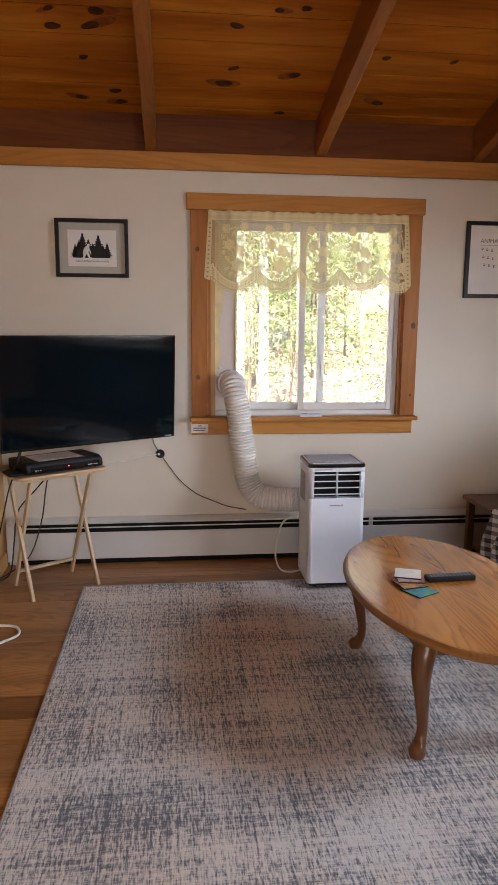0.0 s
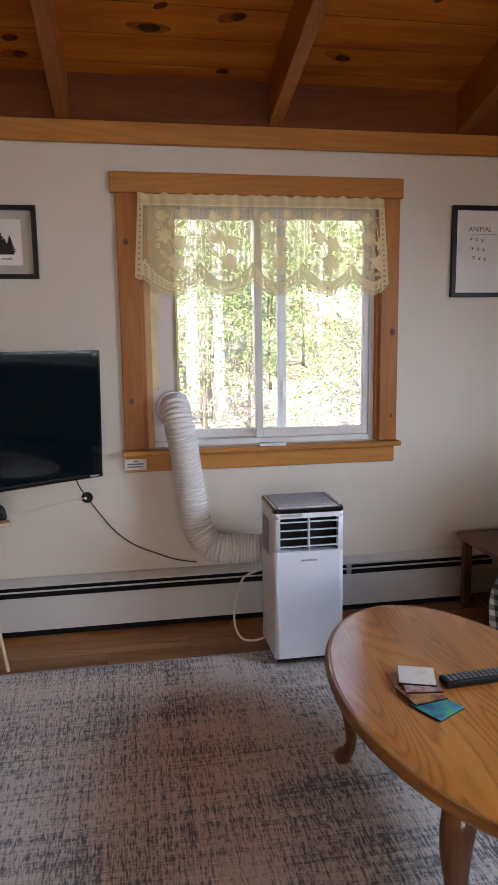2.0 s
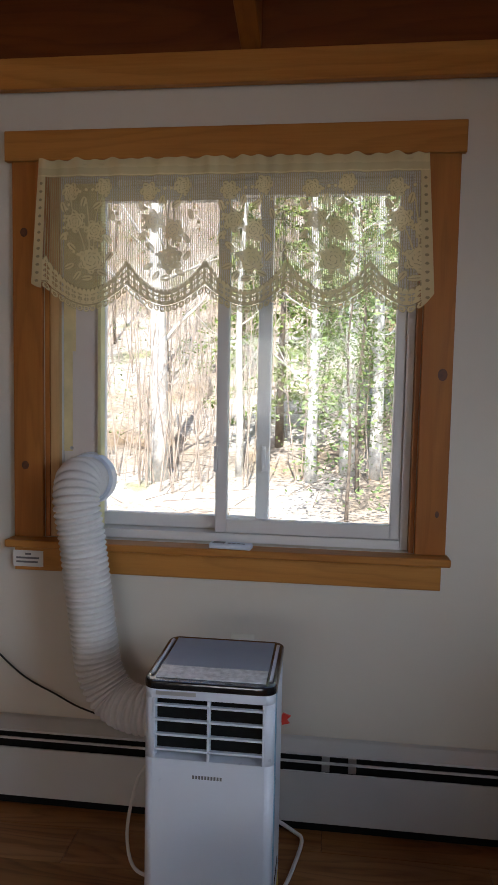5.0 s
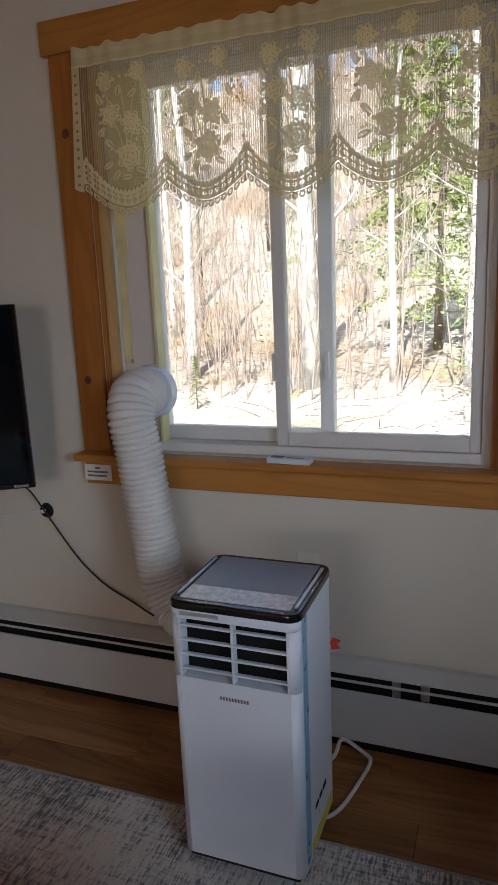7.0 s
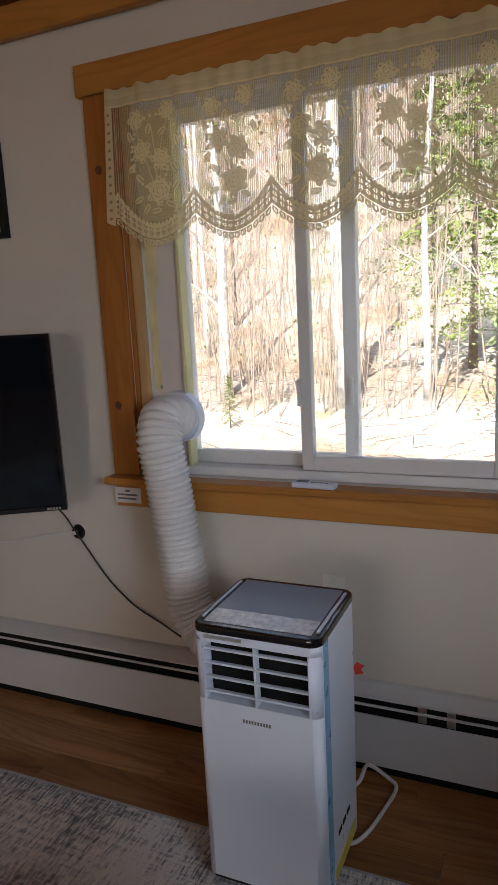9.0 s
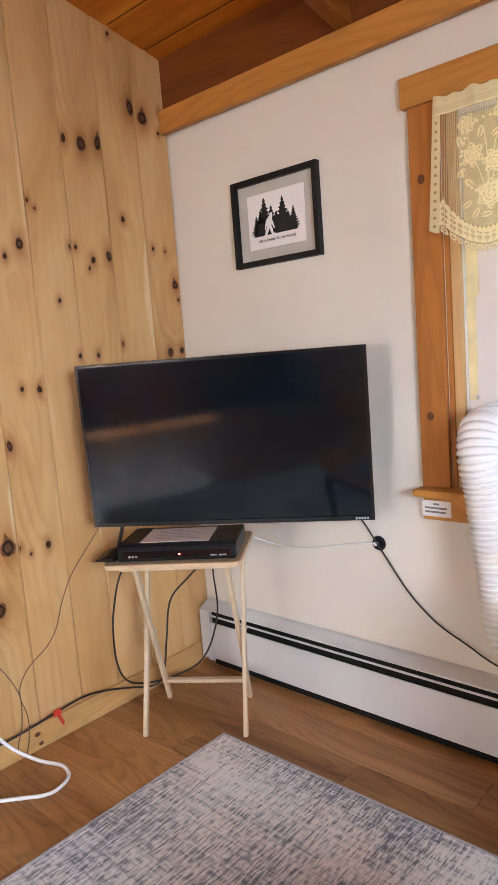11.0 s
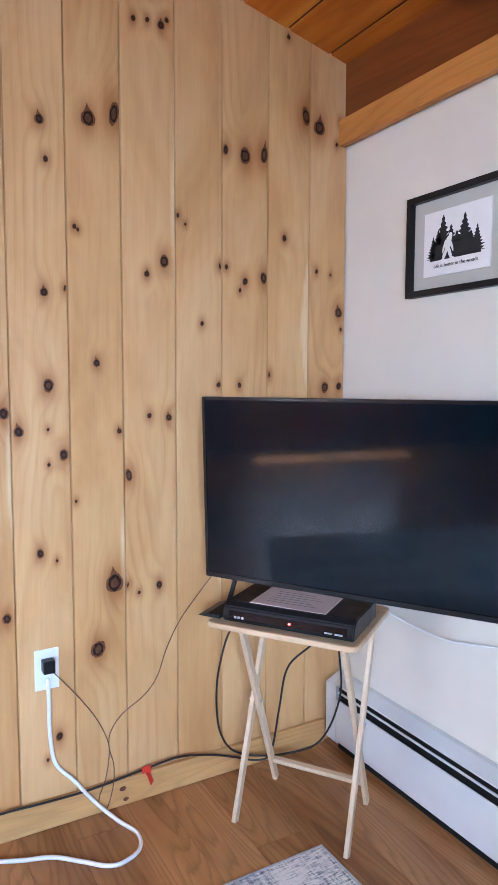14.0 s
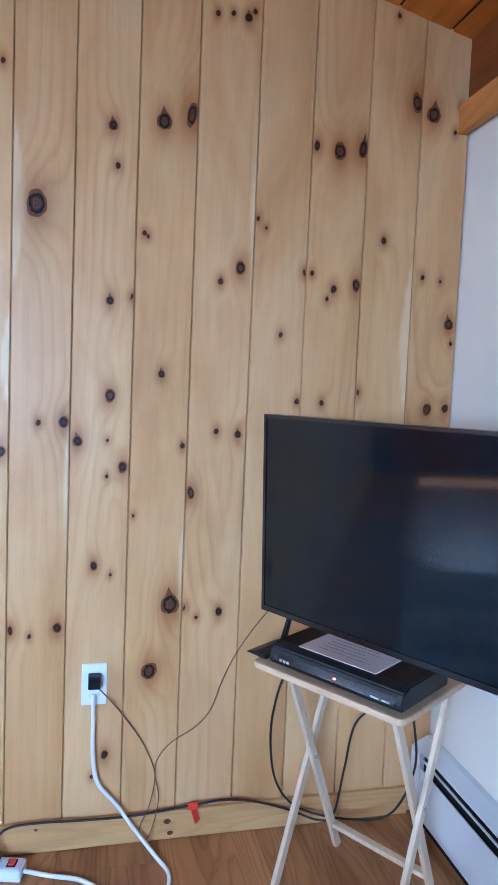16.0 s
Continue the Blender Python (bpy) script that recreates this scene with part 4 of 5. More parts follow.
for k in range(5):
    bm = bmesh.new()
    box(bm, TW - 0.062 + k * 0.009, TW - 0.0555 + k * 0.009, -0.0048, -0.0038, -TH + 0.004, -TH + 0.012)
    part("logo_mark", bm, SILVER, tv)
bm = bmesh.new()
prism(bm, [(-0.390, -TH + 0.004), (-0.380, -TH + 0.004), (-0.412, -0.380), (-0.424, -0.380)], "y", 0.004, 0.018)
prism(bm, [(-0.472, -0.384), (-0.395, -0.384), (-0.400, -0.374), (-0.44, -0.374)], "y", -0.075, 0.05)
part("foot", bm, BLACK, tv, "slanting black foot on the tray table")
bm = bmesh.new()
box(bm, -0.12, 0.12, 0.060, 0.072, -0.10, 0.10, 0.003)
sweep(bm, [Vector((0, 0.07, 0)), Vector((-0.02, 0.17, 0.0)), Vector((0.10, 0.29, 0.0))], 0.016, 10)
part("wall_arm", bm, BLACK, tv, "black wall bracket behind the screen")

# ---- folding tray table ----
TA = 34.6
tray = thing("tray_table", (-0.7465, 3.69, 0.0), "pale folding wooden tray table with crossed legs", "table", turn=TA)
TL, TD = 0.2375, 0.1925
bm = bmesh.new()
box(bm, -TL, TL, -TD, TD, 0.642, 0.660, 0.0)
up = [e for e in bm.edges if abs(e.verts[0].co.z - e.verts[1].co.z) > 0.01]
bmesh.ops.bevel(bm, geom=up, offset=0.025, segments=4, profile=0.5, affect="EDGES")
rim = [e for e in bm.edges if abs(e.verts[0].co.z - e.verts[1].co.z) < 1e-4 and len(e.link_faces) == 2 and any(abs(f.normal.z) < 0.5 for f in e.link_faces)]
bmesh.ops.bevel(bm, geom=rim, offset=0.005, segments=2, profile=0.5, affect="EDGES")
TOPWOOD = wood("tray_top_beech", (0.50, 0.33, 0.18), (0.6, 0.42, 0.25), (0.68, 0.5, 0.32), 0, 0.06, 0.38, 0.2, 0.25, 0.05)
part("tabletop", bm, TOPWOOD, tray)


def slat(bm, a, b, w, d):
    """A straight bar of w by d from a to b."""
    a, b = Vector(a), Vector(b)
    q = (b - a).to_track_quat("Z", "X")
    m = Matrix.LocRotScale((a + b) / 2, q, (d, w, (b - a).length))
    made = bmesh.ops.create_cube(bm, size=1, matrix=m)
    edges = list({e for v in made["verts"] for e in v.link_edges})
    bmesh.ops.bevel(bm, geom=edges, offset=0.002, segments=1, affect="EDGES")


for sx in (-1, 1):
    for k, fy in enumerate((-1, 1)):
        bm = bmesh.new()
        xo = sx * (0.163 if k else 0.183) + 0.016
        slat(bm, (xo, -fy * 0.125, 0.640), (xo, fy * 0.140 + 0.012, 0.0), 0.015, 0.026)
        part("leg", bm, BEECH, tray)
bm = bmesh.new()
slat(bm, (-0.14, 0.118, 0.088), (0.172, 0.118, 0.088), 0.026, 0.014)
part("stretcher", bm, BEECH, tray)
for cy in (-0.13, 0.13):
    bm = bmesh.new()
    slat(bm, (-0.2, cy, 0.632), (0.2, cy, 0.632), 0.018, 0.022)
    part("top_rail", bm, BEECH, tray)
for sx in (-1, 1):
    bm = bmesh.new()
    bmesh.ops.create_cone(bm, cap_ends=True, segments=12, radius1=0.005, radius2=0.005, depth=0.045, matrix=pose(sx * 0.173 + 0.016, 0.006, 0.345, 0, 90, 0))
    part("pivot_bolt", bm, METAL, tray)

# ---- set-top box, the sheet on it ----
stb = thing("set_top_box", (-0.70, 3.655, 0.660), "black satellite receiver box on the tray table", "receiver", turn=TA)
bm = bmesh.new()
BXW, BXD, BXH = 0.205, 0.115, 0.062
prism(bm, [(-BXD, 0.006), (-BXD - 0.006, 0.02), (-BXD + 0.006, BXH - 0.012), (-BXD + 0.03, BXH), (BXD, BXH), (BXD, 0.006)], "x", -BXW, BXW)
bmesh.ops.bevel(bm, geom=bm.edges[:], offset=0.004, segments=2, affect="EDGES")
part("housing", bm, BLACK, stb)
bm = bmesh.new()
prism(bm, [(-BXD - 0.0068, 0.016), (-BXD - 0.0074, 0.02), (-BXD + 0.0005, BXH - 0.022), (-BXD + 0.0025, BXH - 0.022)], "x", -BXW + 0.02, BXW - 0.02)
part("front_window", bm, GLOSS, stb, "gloss black front window")
for fx in (-BXW + 0.03, BXW - 0.03):
    for fy in (-BXD + 0.03, BXD - 0.03):
        bm = bmesh.new()
        bmesh.ops.create_cone(bm, cap_ends=True, segments=10, radius1=0.01, radius2=0.01, depth=0.0075, matrix=pose(fx, fy, 0.00375))
        part("foot", bm, BLACK, stb)
led_m, ln, ll, lb = material("red_led", 0.3)
lb.inputs["Base Color"].default_value = (0.5, 0.02, 0.02, 1)
lb.inputs["Emission Color"].default_value = (1, 0.05, 0.03, 1)
lb.inputs["Emission Strength"].default_value = 3.0
bm = bmesh.new()
box(bm, 0.01, 0.016, -BXD - 0.0076, -BXD - 0.002, 0.028, 0.031)
part("indicator_light", bm, led_m, stb, "small red indicator light")
for k in range(3):
    bm = bmesh.new()
    box(bm, -0.165 + k * 0.012, -0.157 + k * 0.012, -BXD - 0.0072, -BXD - 0.002, 0.019, 0.027)
    part("logo_mark", bm, SILVER, stb)
for k in range(2):
    bm = bmesh.new()
    box(bm, 0.12 + k * 0.03, 0.143 + k * 0.03, -BXD - 0.0072, -BXD - 0.002, 0.02, 0.025)
    part("logo_mark", bm, SILVER, stb)
sheet = thing("paper_sheet", (-0.70, 3.655, 0.7235), "pale pink printed sheet on the receiver", "paper", turn=TA)
bm = bmesh.new()
box(bm, -0.13, 0.11, -0.085, 0.085, -0.0015, 0.0004)
part("sheet", bm, PINKISH, sheet)
for k in range(6):
    bm = bmesh.new()
    box(bm, -0.09, 0.07 - 0.02 * (k % 3), -0.05 + k * 0.02, -0.047 + k * 0.02, 0.0002, 0.0007)
    part("print_line", bm, GREY_INK, sheet)

# ---- framed prints ----
pic = thing("framed_print", (-0.533, WY, 1.8125), "black shadow box frame with a forest silhouette print", "picture")
PW, PH, PDp = 0.199, 0.157, 0.026
boxes("frame", pic, FRAME, [(-PW, -PW + 0.02, -PDp, -0.001, -PH, PH), (PW - 0.02, PW, -PDp, -0.001, -PH, PH), (-PW + 0.02, PW - 0.02, -PDp, -0.001, PH - 0.02, PH), (-PW + 0.02, PW - 0.02, -PDp, -0.001, -PH, -PH + 0.02)], 0.0015)
boxes("backing", pic, MOUNT, [(-PW + 0.0205, PW - 0.0205, -0.006, -0.0015, -PH + 0.0205, PH - 0.0205)], 0, "grey clear backing")
boxes("print", pic, PAPER, [(-0.132, 0.132, -0.010, -0.0062, -0.098, 0.098)], 0, "white print")
rt = random.Random(3)


def fir(bm, cx, base, h, w, tiers):
    """A flat fir silhouette with jagged edges."""
    right = []
    for i in range(tiers):
        f = i / tiers
        right += [(w * (1 - f) * (0.85 + 0.3 * rt.random()), base + h * f + 0.002), (w * (1 - f) * 0.45, base + h * (f + 0.6 / tiers))]
    pts = [(cx + x, z) for x, z in right] + [(cx, base + h)] + [(cx - x * (0.85 + 0.3 * rt.random()), z) for x, z in right[::-1]]
    bm.faces.new([bm.verts.new((x, -0.0104, z)) for x, z in pts])


bm = bmesh.new()
for cx, h, w in ((-0.092, 0.072, 0.024), (-0.052, 0.132, 0.042), (-0.02, 0.098, 0.038), (0.034, 0.122, 0.044), (0.082, 0.080, 0.026), (0.004, 0.075, 0.036), (0.058, 0.066, 0.034), (-0.072, 0.09, 0.034)):
    fir(bm, cx, -0.048, h, w * 1.3, 9)
box(bm, -0.105, 0.098, -0.0106, -0.0102, -0.052, -0.044)
box(bm, -0.085, 0.092, -0.0106, -0.0102, -0.046, -0.006)
part("tree_silhouette", bm, INK, pic, "black fir tree silhouettes")
bm = bmesh.new()
for i, (cx, cz, rx, rz, turn) in enumerate(((-0.030, 0.008, 0.017, 0.030, -0.2), (-0.016, 0.040, 0.010, 0.013, 0.0), (-0.022, 0.028, 0.014, 0.012, 0.0), (-0.046, -0.030, 0.009, 0.030, -0.45),
                            (-0.018, -0.028, 0.009, 0.028, 0.35), (-0.006, -0.002, 0.0055, 0.026, 0.35), (-0.050, 0.0, 0.0055, 0.028, -0.3), (-0.058, -0.054, 0.012, 0.005, 0.1), (-0.002, -0.052, 0.012, 0.005, 0.0))):
    disc(bm, -0.030 + (cx + 0.030) * 0.7, -0.014 + cz * 0.74, rx * 0.72, rz * 0.74, -0.0112 - 0.0003 * i, 16, turn)
part("pale_figure_shape", bm, PAPER, pic, "plain white standing shape")
lettering("caption", "Life is better in the woods", 0.0165, INK, pic, pose(0.0, -0.0106, -0.074, 90, 0, 0))

pic2 = thing("framed_poster", (1.805, WY, 1.788), "black framed white poster of animal tracks", "picture")
PW, PH = 0.178, 0.2195
boxes("frame", pic2, FRAME, [(-PW, -PW + 0.022, -0.024, -0.001, -PH, PH), (PW - 0.022, PW, -0.024, -0.001, -PH, PH), (-PW + 0.022, PW - 0.022, -0.024, -0.001, PH - 0.022, PH), (-PW + 0.022, PW - 0.022, -0.024, -0.001, -PH, -PH + 0.022)], 0.0015)
boxes("print", pic2, PAPER, [(-PW + 0.0225, PW - 0.0225, -0.010, -0.0015, -PH + 0.0225, PH - 0.0225)], 0, "white poster sheet")
lettering("title", "ANIMAL", 0.034, GREY_INK, pic2, pose(-0.028, -0.0104, 0.098, 90, 0, 0))
bm = bmesh.new()
for k in range(9):
    px, pz = (-0.075 + (k % 3) * 0.03 + (k // 3) * 0.008, 0.06 - (k // 3) * 0.045 - (k % 3) * 0.004)
    disc(bm, px, pz, 0.005, 0.004, -0.0104, 10)
    for t in range(4):
        disc(bm, px - 0.0055 + t * 0.0036, pz + 0.0068 + (0.002 if t in (1, 2) else 0), 0.0014, 0.0021, -0.0104, 8)
tagged(part("track_marks", bm, INK, pic2, "small black paw prints"), kind="stuff")
boxes("print_line", pic2, GREY_INK, [(-0.09, 0.06, -0.0104, -0.0098, 0.084, 0.0855)])

# ---- coffee table and what lies on it ----
coffee = thing("coffee_table", (0.90, 2.455, 0.0), "oval oak coffee table with dark curved legs", "table")


def oval(bm, a, b, z0, z1, n=64):
    prism(bm, [(a * math.cos(2 * math.pi * k / n), b * math.sin(2 * math.pi * k / n)) for k in range(n)], "z", z0, z1)


bm = bmesh.new()
oval(bm, 0.326, 0.575, 0.424, 0.445)
part("tabletop", bm, OAK, coffee, "polished oak grain top")
bm = bmesh.new()
n = 72
prof = [(0.0, 0.4445), (0.008, 0.4445), (0.016, 0.439), (0.020, 0.430), (0.017, 0.421), (0.008, 0.417), (0.0, 0.416)]
rings = [[bm.verts.new(((0.325 + o) * math.cos(2 * math.pi * k / n), (0.574 + o) * math.sin(2 * math.pi * k / n), z)) for k in range(n)] for o, z in prof]
for r0, r1 in zip(rings, rings[1:]):
    for k in range(n):
        bm.faces.new((r0[k], r1[k], r1[(k + 1) % n], r0[(k + 1) % n])).smooth = True
for k in range(n):
    bm.faces.new((rings[-1][k], rings[0][k], rings[0][(k + 1) % n], rings[-1][(k + 1) % n]))
bmesh.ops.recalc_face_normals(bm, faces=bm.faces)
part("moulded_edge", bm, wood("oak_edge", (0.2, 0.08, 0.022), (0.29, 0.125, 0.035), (0.36, 0.17, 0.055), 1, 0.05, 0.28, 0.4, 0.3, 0.05), coffee, "darker moulded rim")
bm = bmesh.new()
for d in ((-0.2, 0.2, -0.385, -0.365), (-0.2, 0.2, 0.365, 0.385), (-0.215, -0.195, -0.38, 0.38), (0.195, 0.215, -0.38, 0.38)):
    box(bm, d[0], d[1], d[2], d[3], 0.355, 0.4175, 0.004)
part("apron", bm, OAK_DARK, coffee)
for sx in (-1, 1):
    for sy in (-1, 1):
        bm = bmesh.new()
        cx, cy = sx * 0.192, sy * 0.365
        ox, oy = sx * 0.6, sy * 0.6
        pts = [Vector((cx + ox * o, cy + oy * o, z)) for o, z in ((-0.01, 0.4175), (0.0, 0.385), (0.022, 0.345), (0.030, 0.29), (0.018, 0.22), (0.002, 0.14), (-0.002, 0.085), (0.014, 0.045), (0.032, 0.026), (0.034, 0.0))]
        radii = (0.036, 0.038, 0.037, 0.032, 0.025, 0.019, 0.017, 0.021, 0.029, 0.022)
        path = smooth_path(pts, 5)
        sweep(bm, path, lambda t: np.interp(t * (len(radii) - 1), range(len(radii)), radii), 14)
        part("leg", bm, OAK_DARK, coffee)

TOPZ = 0.4452


def coaster(at, turn, face, label):
    c = thing("coaster", at, label, "coaster", "coasters on the coffee table", turn=turn)
    boxes("cork", c, BLACK, [(-0.049, 0.049, -0.049, 0.049, 0, 0.004)], 0.001, "dark backing")
    boxes("face", c, face, [(-0.048, 0.048, -0.048, 0.048, 0.0042, 0.0052)])


def art(name, a, b, c, scale):
    m, n_, l, b_ = material(name, 0.3)
    r = ramp(n_, [(0.35, a), (0.5, b), (0.65, c)])
    l.new(noise_tex(n_, l, place(n_, l, (1, 1, 1)), scale, 3), r.inputs[0])
    l.new(r.outputs[0], b_.inputs["Base Color"])
    return m


coaster((0.787, 2.378, TOPZ), 28, art("teal_print", (0.02, 0.10, 0.22), (0.03, 0.26, 0.30), (0.10, 0.38, 0.14), 25), "glossy coaster with a teal and green picture")
coaster((0.772, 2.440, TOPZ + 0.0054), 11, art("sunset_print", (0.45, 0.10, 0.03), (0.5, 0.24, 0.08), (0.10, 0.03, 0.03), 22), "glossy coaster with an orange sunset picture")
coaster((0.785, 2.478, TOPZ + 0.0108), -8, art("maroon_print", (0.18, 0.05, 0.06), (0.30, 0.14, 0.13), (0.5, 0.4, 0.38), 22), "glossy coaster with a dark red picture")
coaster((0.789, 2.508, TOPZ + 0.0162), -20, art("cream_print", (0.62, 0.58, 0.52), (0.66, 0.62, 0.57), (0.55, 0.42, 0.25), 14), "cream coaster with a faint drawing on the stack")

remote = thing("remote_control", (0.945, 2.483, TOPZ), "long black remote control with rows of buttons", "remote", turn=3)
bm = bmesh.new()
box(bm, -0.095, 0.095, -0.024, 0.024, 0.0, 0.02, 0.006, 3)
part("housing", bm, BLACK, remote)
for r in range(11):
    for c in range(3):
        bm = bmesh.new()
        box(bm, -0.082 + r * 0.015, -0.073 + r * 0.015, -0.016 + c * 0.012, -0.008 + c * 0.012, 0.0195, 0.0215)
        part("button", bm, GREY_INK, remote)

# ---- end table and plaid covered seat by the wall ----
et = thing("end_table", (1.90, 3.755, 0.0), "low brown wooden end table by the wall", "table")
bm = bmesh.new()
box(bm, -0.24, 0.24, -0.25, 0.245, 0.362, 0.386, 0.004)
part("tabletop", bm, WALNUT, et)
for sx in (-0.20, 0.20):
    for sy in (-0.21, 0.21):
        bm = bmesh.new()
        box(bm, sx - 0.02, sx + 0.02, sy - 0.02, sy + 0.02, 0.0, 0.362, 0.003)
        part("leg", bm, WALNUT, et)
boxes("lower_shelf", et, WALNUT, [(-0.18, 0.18, -0.19, 0.19, 0.06, 0.078)], 0.003)

sofa = thing("sofa", (1.95, 2.38, 0.0), "dark sofa under a black and white plaid throw", "sofa")
bm = bmesh.new()
box(bm, -0.40, 0.42, -1.0, 1.0, 0.06, 0.41, 0.03, 3)
part("seat_base", bm, SOFA, sofa)
bm = bmesh.new()
prism(bm, [(-0.06, 0.40), (0.02, 0.93), (0.07, 1.0), (0.18, 1.03), (0.30, 0.99), (0.46, 0.80), (0.48, 0.30), (0.0, 0.30)], "y", -1.0, 1.0)
bmesh.ops.bevel(bm, geom=bm.edges[:], offset=0.025, segments=2, profile=0.5, affect="EDGES")
part("backrest", bm, SOFA, sofa)
for sy in (-1, 1):
    bm = bmesh.new()
    box(bm, -0.39, 0.40, sy * 0.98 - 0.10, sy * 0.98 + 0.03, 0.06, 0.45, 0.05, 3)
    part("armrest", bm, SOFA, sofa)
bm = bmesh.new()
bmesh.ops.create_grid(bm, x_segments=40, y_segments=30, size=0.5)
for v in bm.verts:
    a, b = v.co.x + 0.5, v.co.y
    over = min(a / 0.32, 1.0)
    drop = max(0.0, 0.3 - a) * 0.9
    v.co = Vector((-0.435 - 0.02 * math.sin(b * 22) * (1 if a < 0.3 else 0.3) + max(0, a - 0.3) * 0.9 - 0.02 * math.cos(a * 9), 0.80 + b * 0.42 + 0.015 * math.sin(a * 17), 0.475 - drop + 0.012 * math.sin(b * 17 + a * 9)))
for f in bm.faces:
    f.smooth = True
bmesh.ops.solidify(bm, geom=bm.faces[:], thickness=0.012)
part("throw", bm, PLAID, sofa, "black and white checked throw")
for sx in (-0.34, 0.36):
    for sy in (-0.95, 0.95):
        bm = bmesh.new()
        bmesh.ops.create_cone(bm, cap_ends=True, segments=12, radius1=0.02, radius2=0.028, depth=0.062, matrix=pose(sx, sy, 0.031))
        part("foot", bm, BLACK, sofa)

# ---- small things on the window wall ----
lab = thing("paper_notice", (0.058, WY - 0.0205, 0.797), "small white notice stuck below the window sill", "notice")
boxes("sheet", lab, PAPER, [(-0.05, 0.05, -0.0012, 0.0, -0.026, 0.026)])
for k in range(3):
    boxes("print_line", lab, GREY_INK, [(-0.04 + (0.03 if k == 0 else 0), 0.04 - (0.03 if k == 0 else 0.004 * k), -0.0017, -0.001, 0.012 - k * 0.013, 0.018 - k * 0.013)])

grommet = thing("cable_grommet", (-0.176, WY, 0.645), "round black cable grommet in the wall", "grommet")
bm = bmesh.new()
bmesh.ops.create_cone(bm, cap_ends=True, segments=24, radius1=0.027, radius2=0.023, depth=0.008, matrix=pose(0, -0.004, 0, 90))
part("ring", bm, BLACK, grommet)
bm = bmesh.new()
box(bm, -0.012, 0.0, -0.02, -0.004, -0.006, 0.006, 0.002)
part("connector", bm, CORD_W, grommet, "white cable plug")

plate = thing("wall_socket_plate", (0.752, WY, 0.545), "cream wall socket plate low on the wall", "socket")
boxes("plate", plate, CREAM, [(-0.037, 0.037, -0.006, 0.0, -0.058, 0.042)], 0.003)
for z in (-0.03, 0.012):
    boxes("socket", plate, CREAM, [(-0.016, 0.016, -0.008, -0.005, z - 0.012, z + 0.012)], 0.002)

wrem = thing("thermostat_remote", (0.715, WY - 0.045, 0.8662), "small white remote control on the window sill", "remote", turn=-4)
boxes("housing", wrem, WHITE, [(-0.065, 0.065, -0.02, 0.02, 0.0, 0.016)], 0.004)
boxes("display", wrem, GREY_INK, [(-0.055, -0.018, -0.012, 0.012, 0.0155, 0.0166)])
for k in range(4):
    boxes("button", wrem, GREY_INK, [(-0.008 + k * 0.014, 0.002 + k * 0.014, -0.009, -0.001, 0.0155, 0.0168)])

# ---- cables ----
cord("tv_power_cable", [(-0.19, 3.93, 0.80), (-0.215, 4.06, 0.73), (-0.17, 4.085, 0.64), (-0.07, 4.092, 0.496), (0.0, 4.092, 0.428), (0.06, 4.09, 0.388), (0.145, 4.085, 0.352), (0.224, 4.07, 0.324), (0.33, 4.04, 0.31)], 0.0029, CORD_B, label="thin black power cable hanging along the wall")
cord("antenna_cable", [(-0.19, 4.088, 0.646), (-0.30, 4.085, 0.628), (-0.42, 4.08, 0.60), (-0.522, 4.07, 0.585), (-0.64, 4.04, 0.60), (-0.72, 3.95, 0.66)], 0.0024, CORD_W, label="thin white cable from the wall grommet")
cord("power_cord", [(0.86, 3.77, 0.12), (0.88, 3.86, 0.10), (0.87, 4.0, 0.05), (0.93, 4.01, 0.012), (0.955, 3.98, 0.008), (0.94, 3.88, 0.008), (0.915, 3.78, 0.008), (0.885, 3.735, 0.01), (0.86, 3.735, 0.03)], 0.0058, CORD_W, ac, "thick white power cord looped on the floor")
cord("drain_tube", [(0.60, 3.79, 0.34), (0.52, 3.80, 0.30), (0.485, 3.80, 0.20), (0.475, 3.79, 0.10), (0.50, 3.77, 0.03), (0.56, 3.76, 0.015), (0.63, 3.77, 0.03), (0.62, 3.78, 0.06)], 0.005, HOSE, ac, "pale drain tube looping behind the unit")
BX = WX + 0.008
cord("black_extension_cord", [(-1.005, 2.71, 0.06), (-1.03, 2.715, 0.085), (-1.04, 2.75, 0.105), (-1.043, 2.84, 0.108), (-1.045, 2.95, 0.102), (-1.047, 3.06, 0.098), (-1.048, 3.16, 0.102), (-1.05, 3.28, 0.112), (-1.052, 3.40, 0.118), (-1.05, 3.50, 0.10), (-1.04, 3.60, 0.07), (-1.0, 3.68, 0.055), (-0.97, 3.72, 0.09), (-0.95, 3.74, 0.25), (-0.93, 3.76, 0.40), (-0.85, 3.80, 0.50), (-0.74, 3.86, 0.62)], 0.0037, CORD_B, label="black extension cord along the baseboard")
cord("receiver_cable", [(-0.86, 3.72, 0.66), (-0.90, 3.55, 0.62), (-0.94, 3.50, 0.45), (-0.99, 3.52, 0.25), (-1.03, 3.58, 0.12), (-1.03, 3.66, 0.065), (-0.98, 3.78, 0.06), (-0.90, 3.88, 0.12), (-0.84, 3.92, 0.30), (-0.80, 3.88, 0.50), (-0.76, 3.84, 0.66)], 0.0036, CORD_B, label="thin black cable hanging under the tray table")
tagc = thing("cord_tag", (-1.048, 3.285, 0.112), "folded red paper tag on the black cord", "tag")
bm = bmesh.new()
box(bm, 0.002, 0.004, -0.014, 0.016, -0.012, 0.012)
slat(bm, (0.004, 0.004, -0.008), (0.014, 0.016, -0.045), 0.028, 0.0015)
part("paper", bm, RED, tagc)

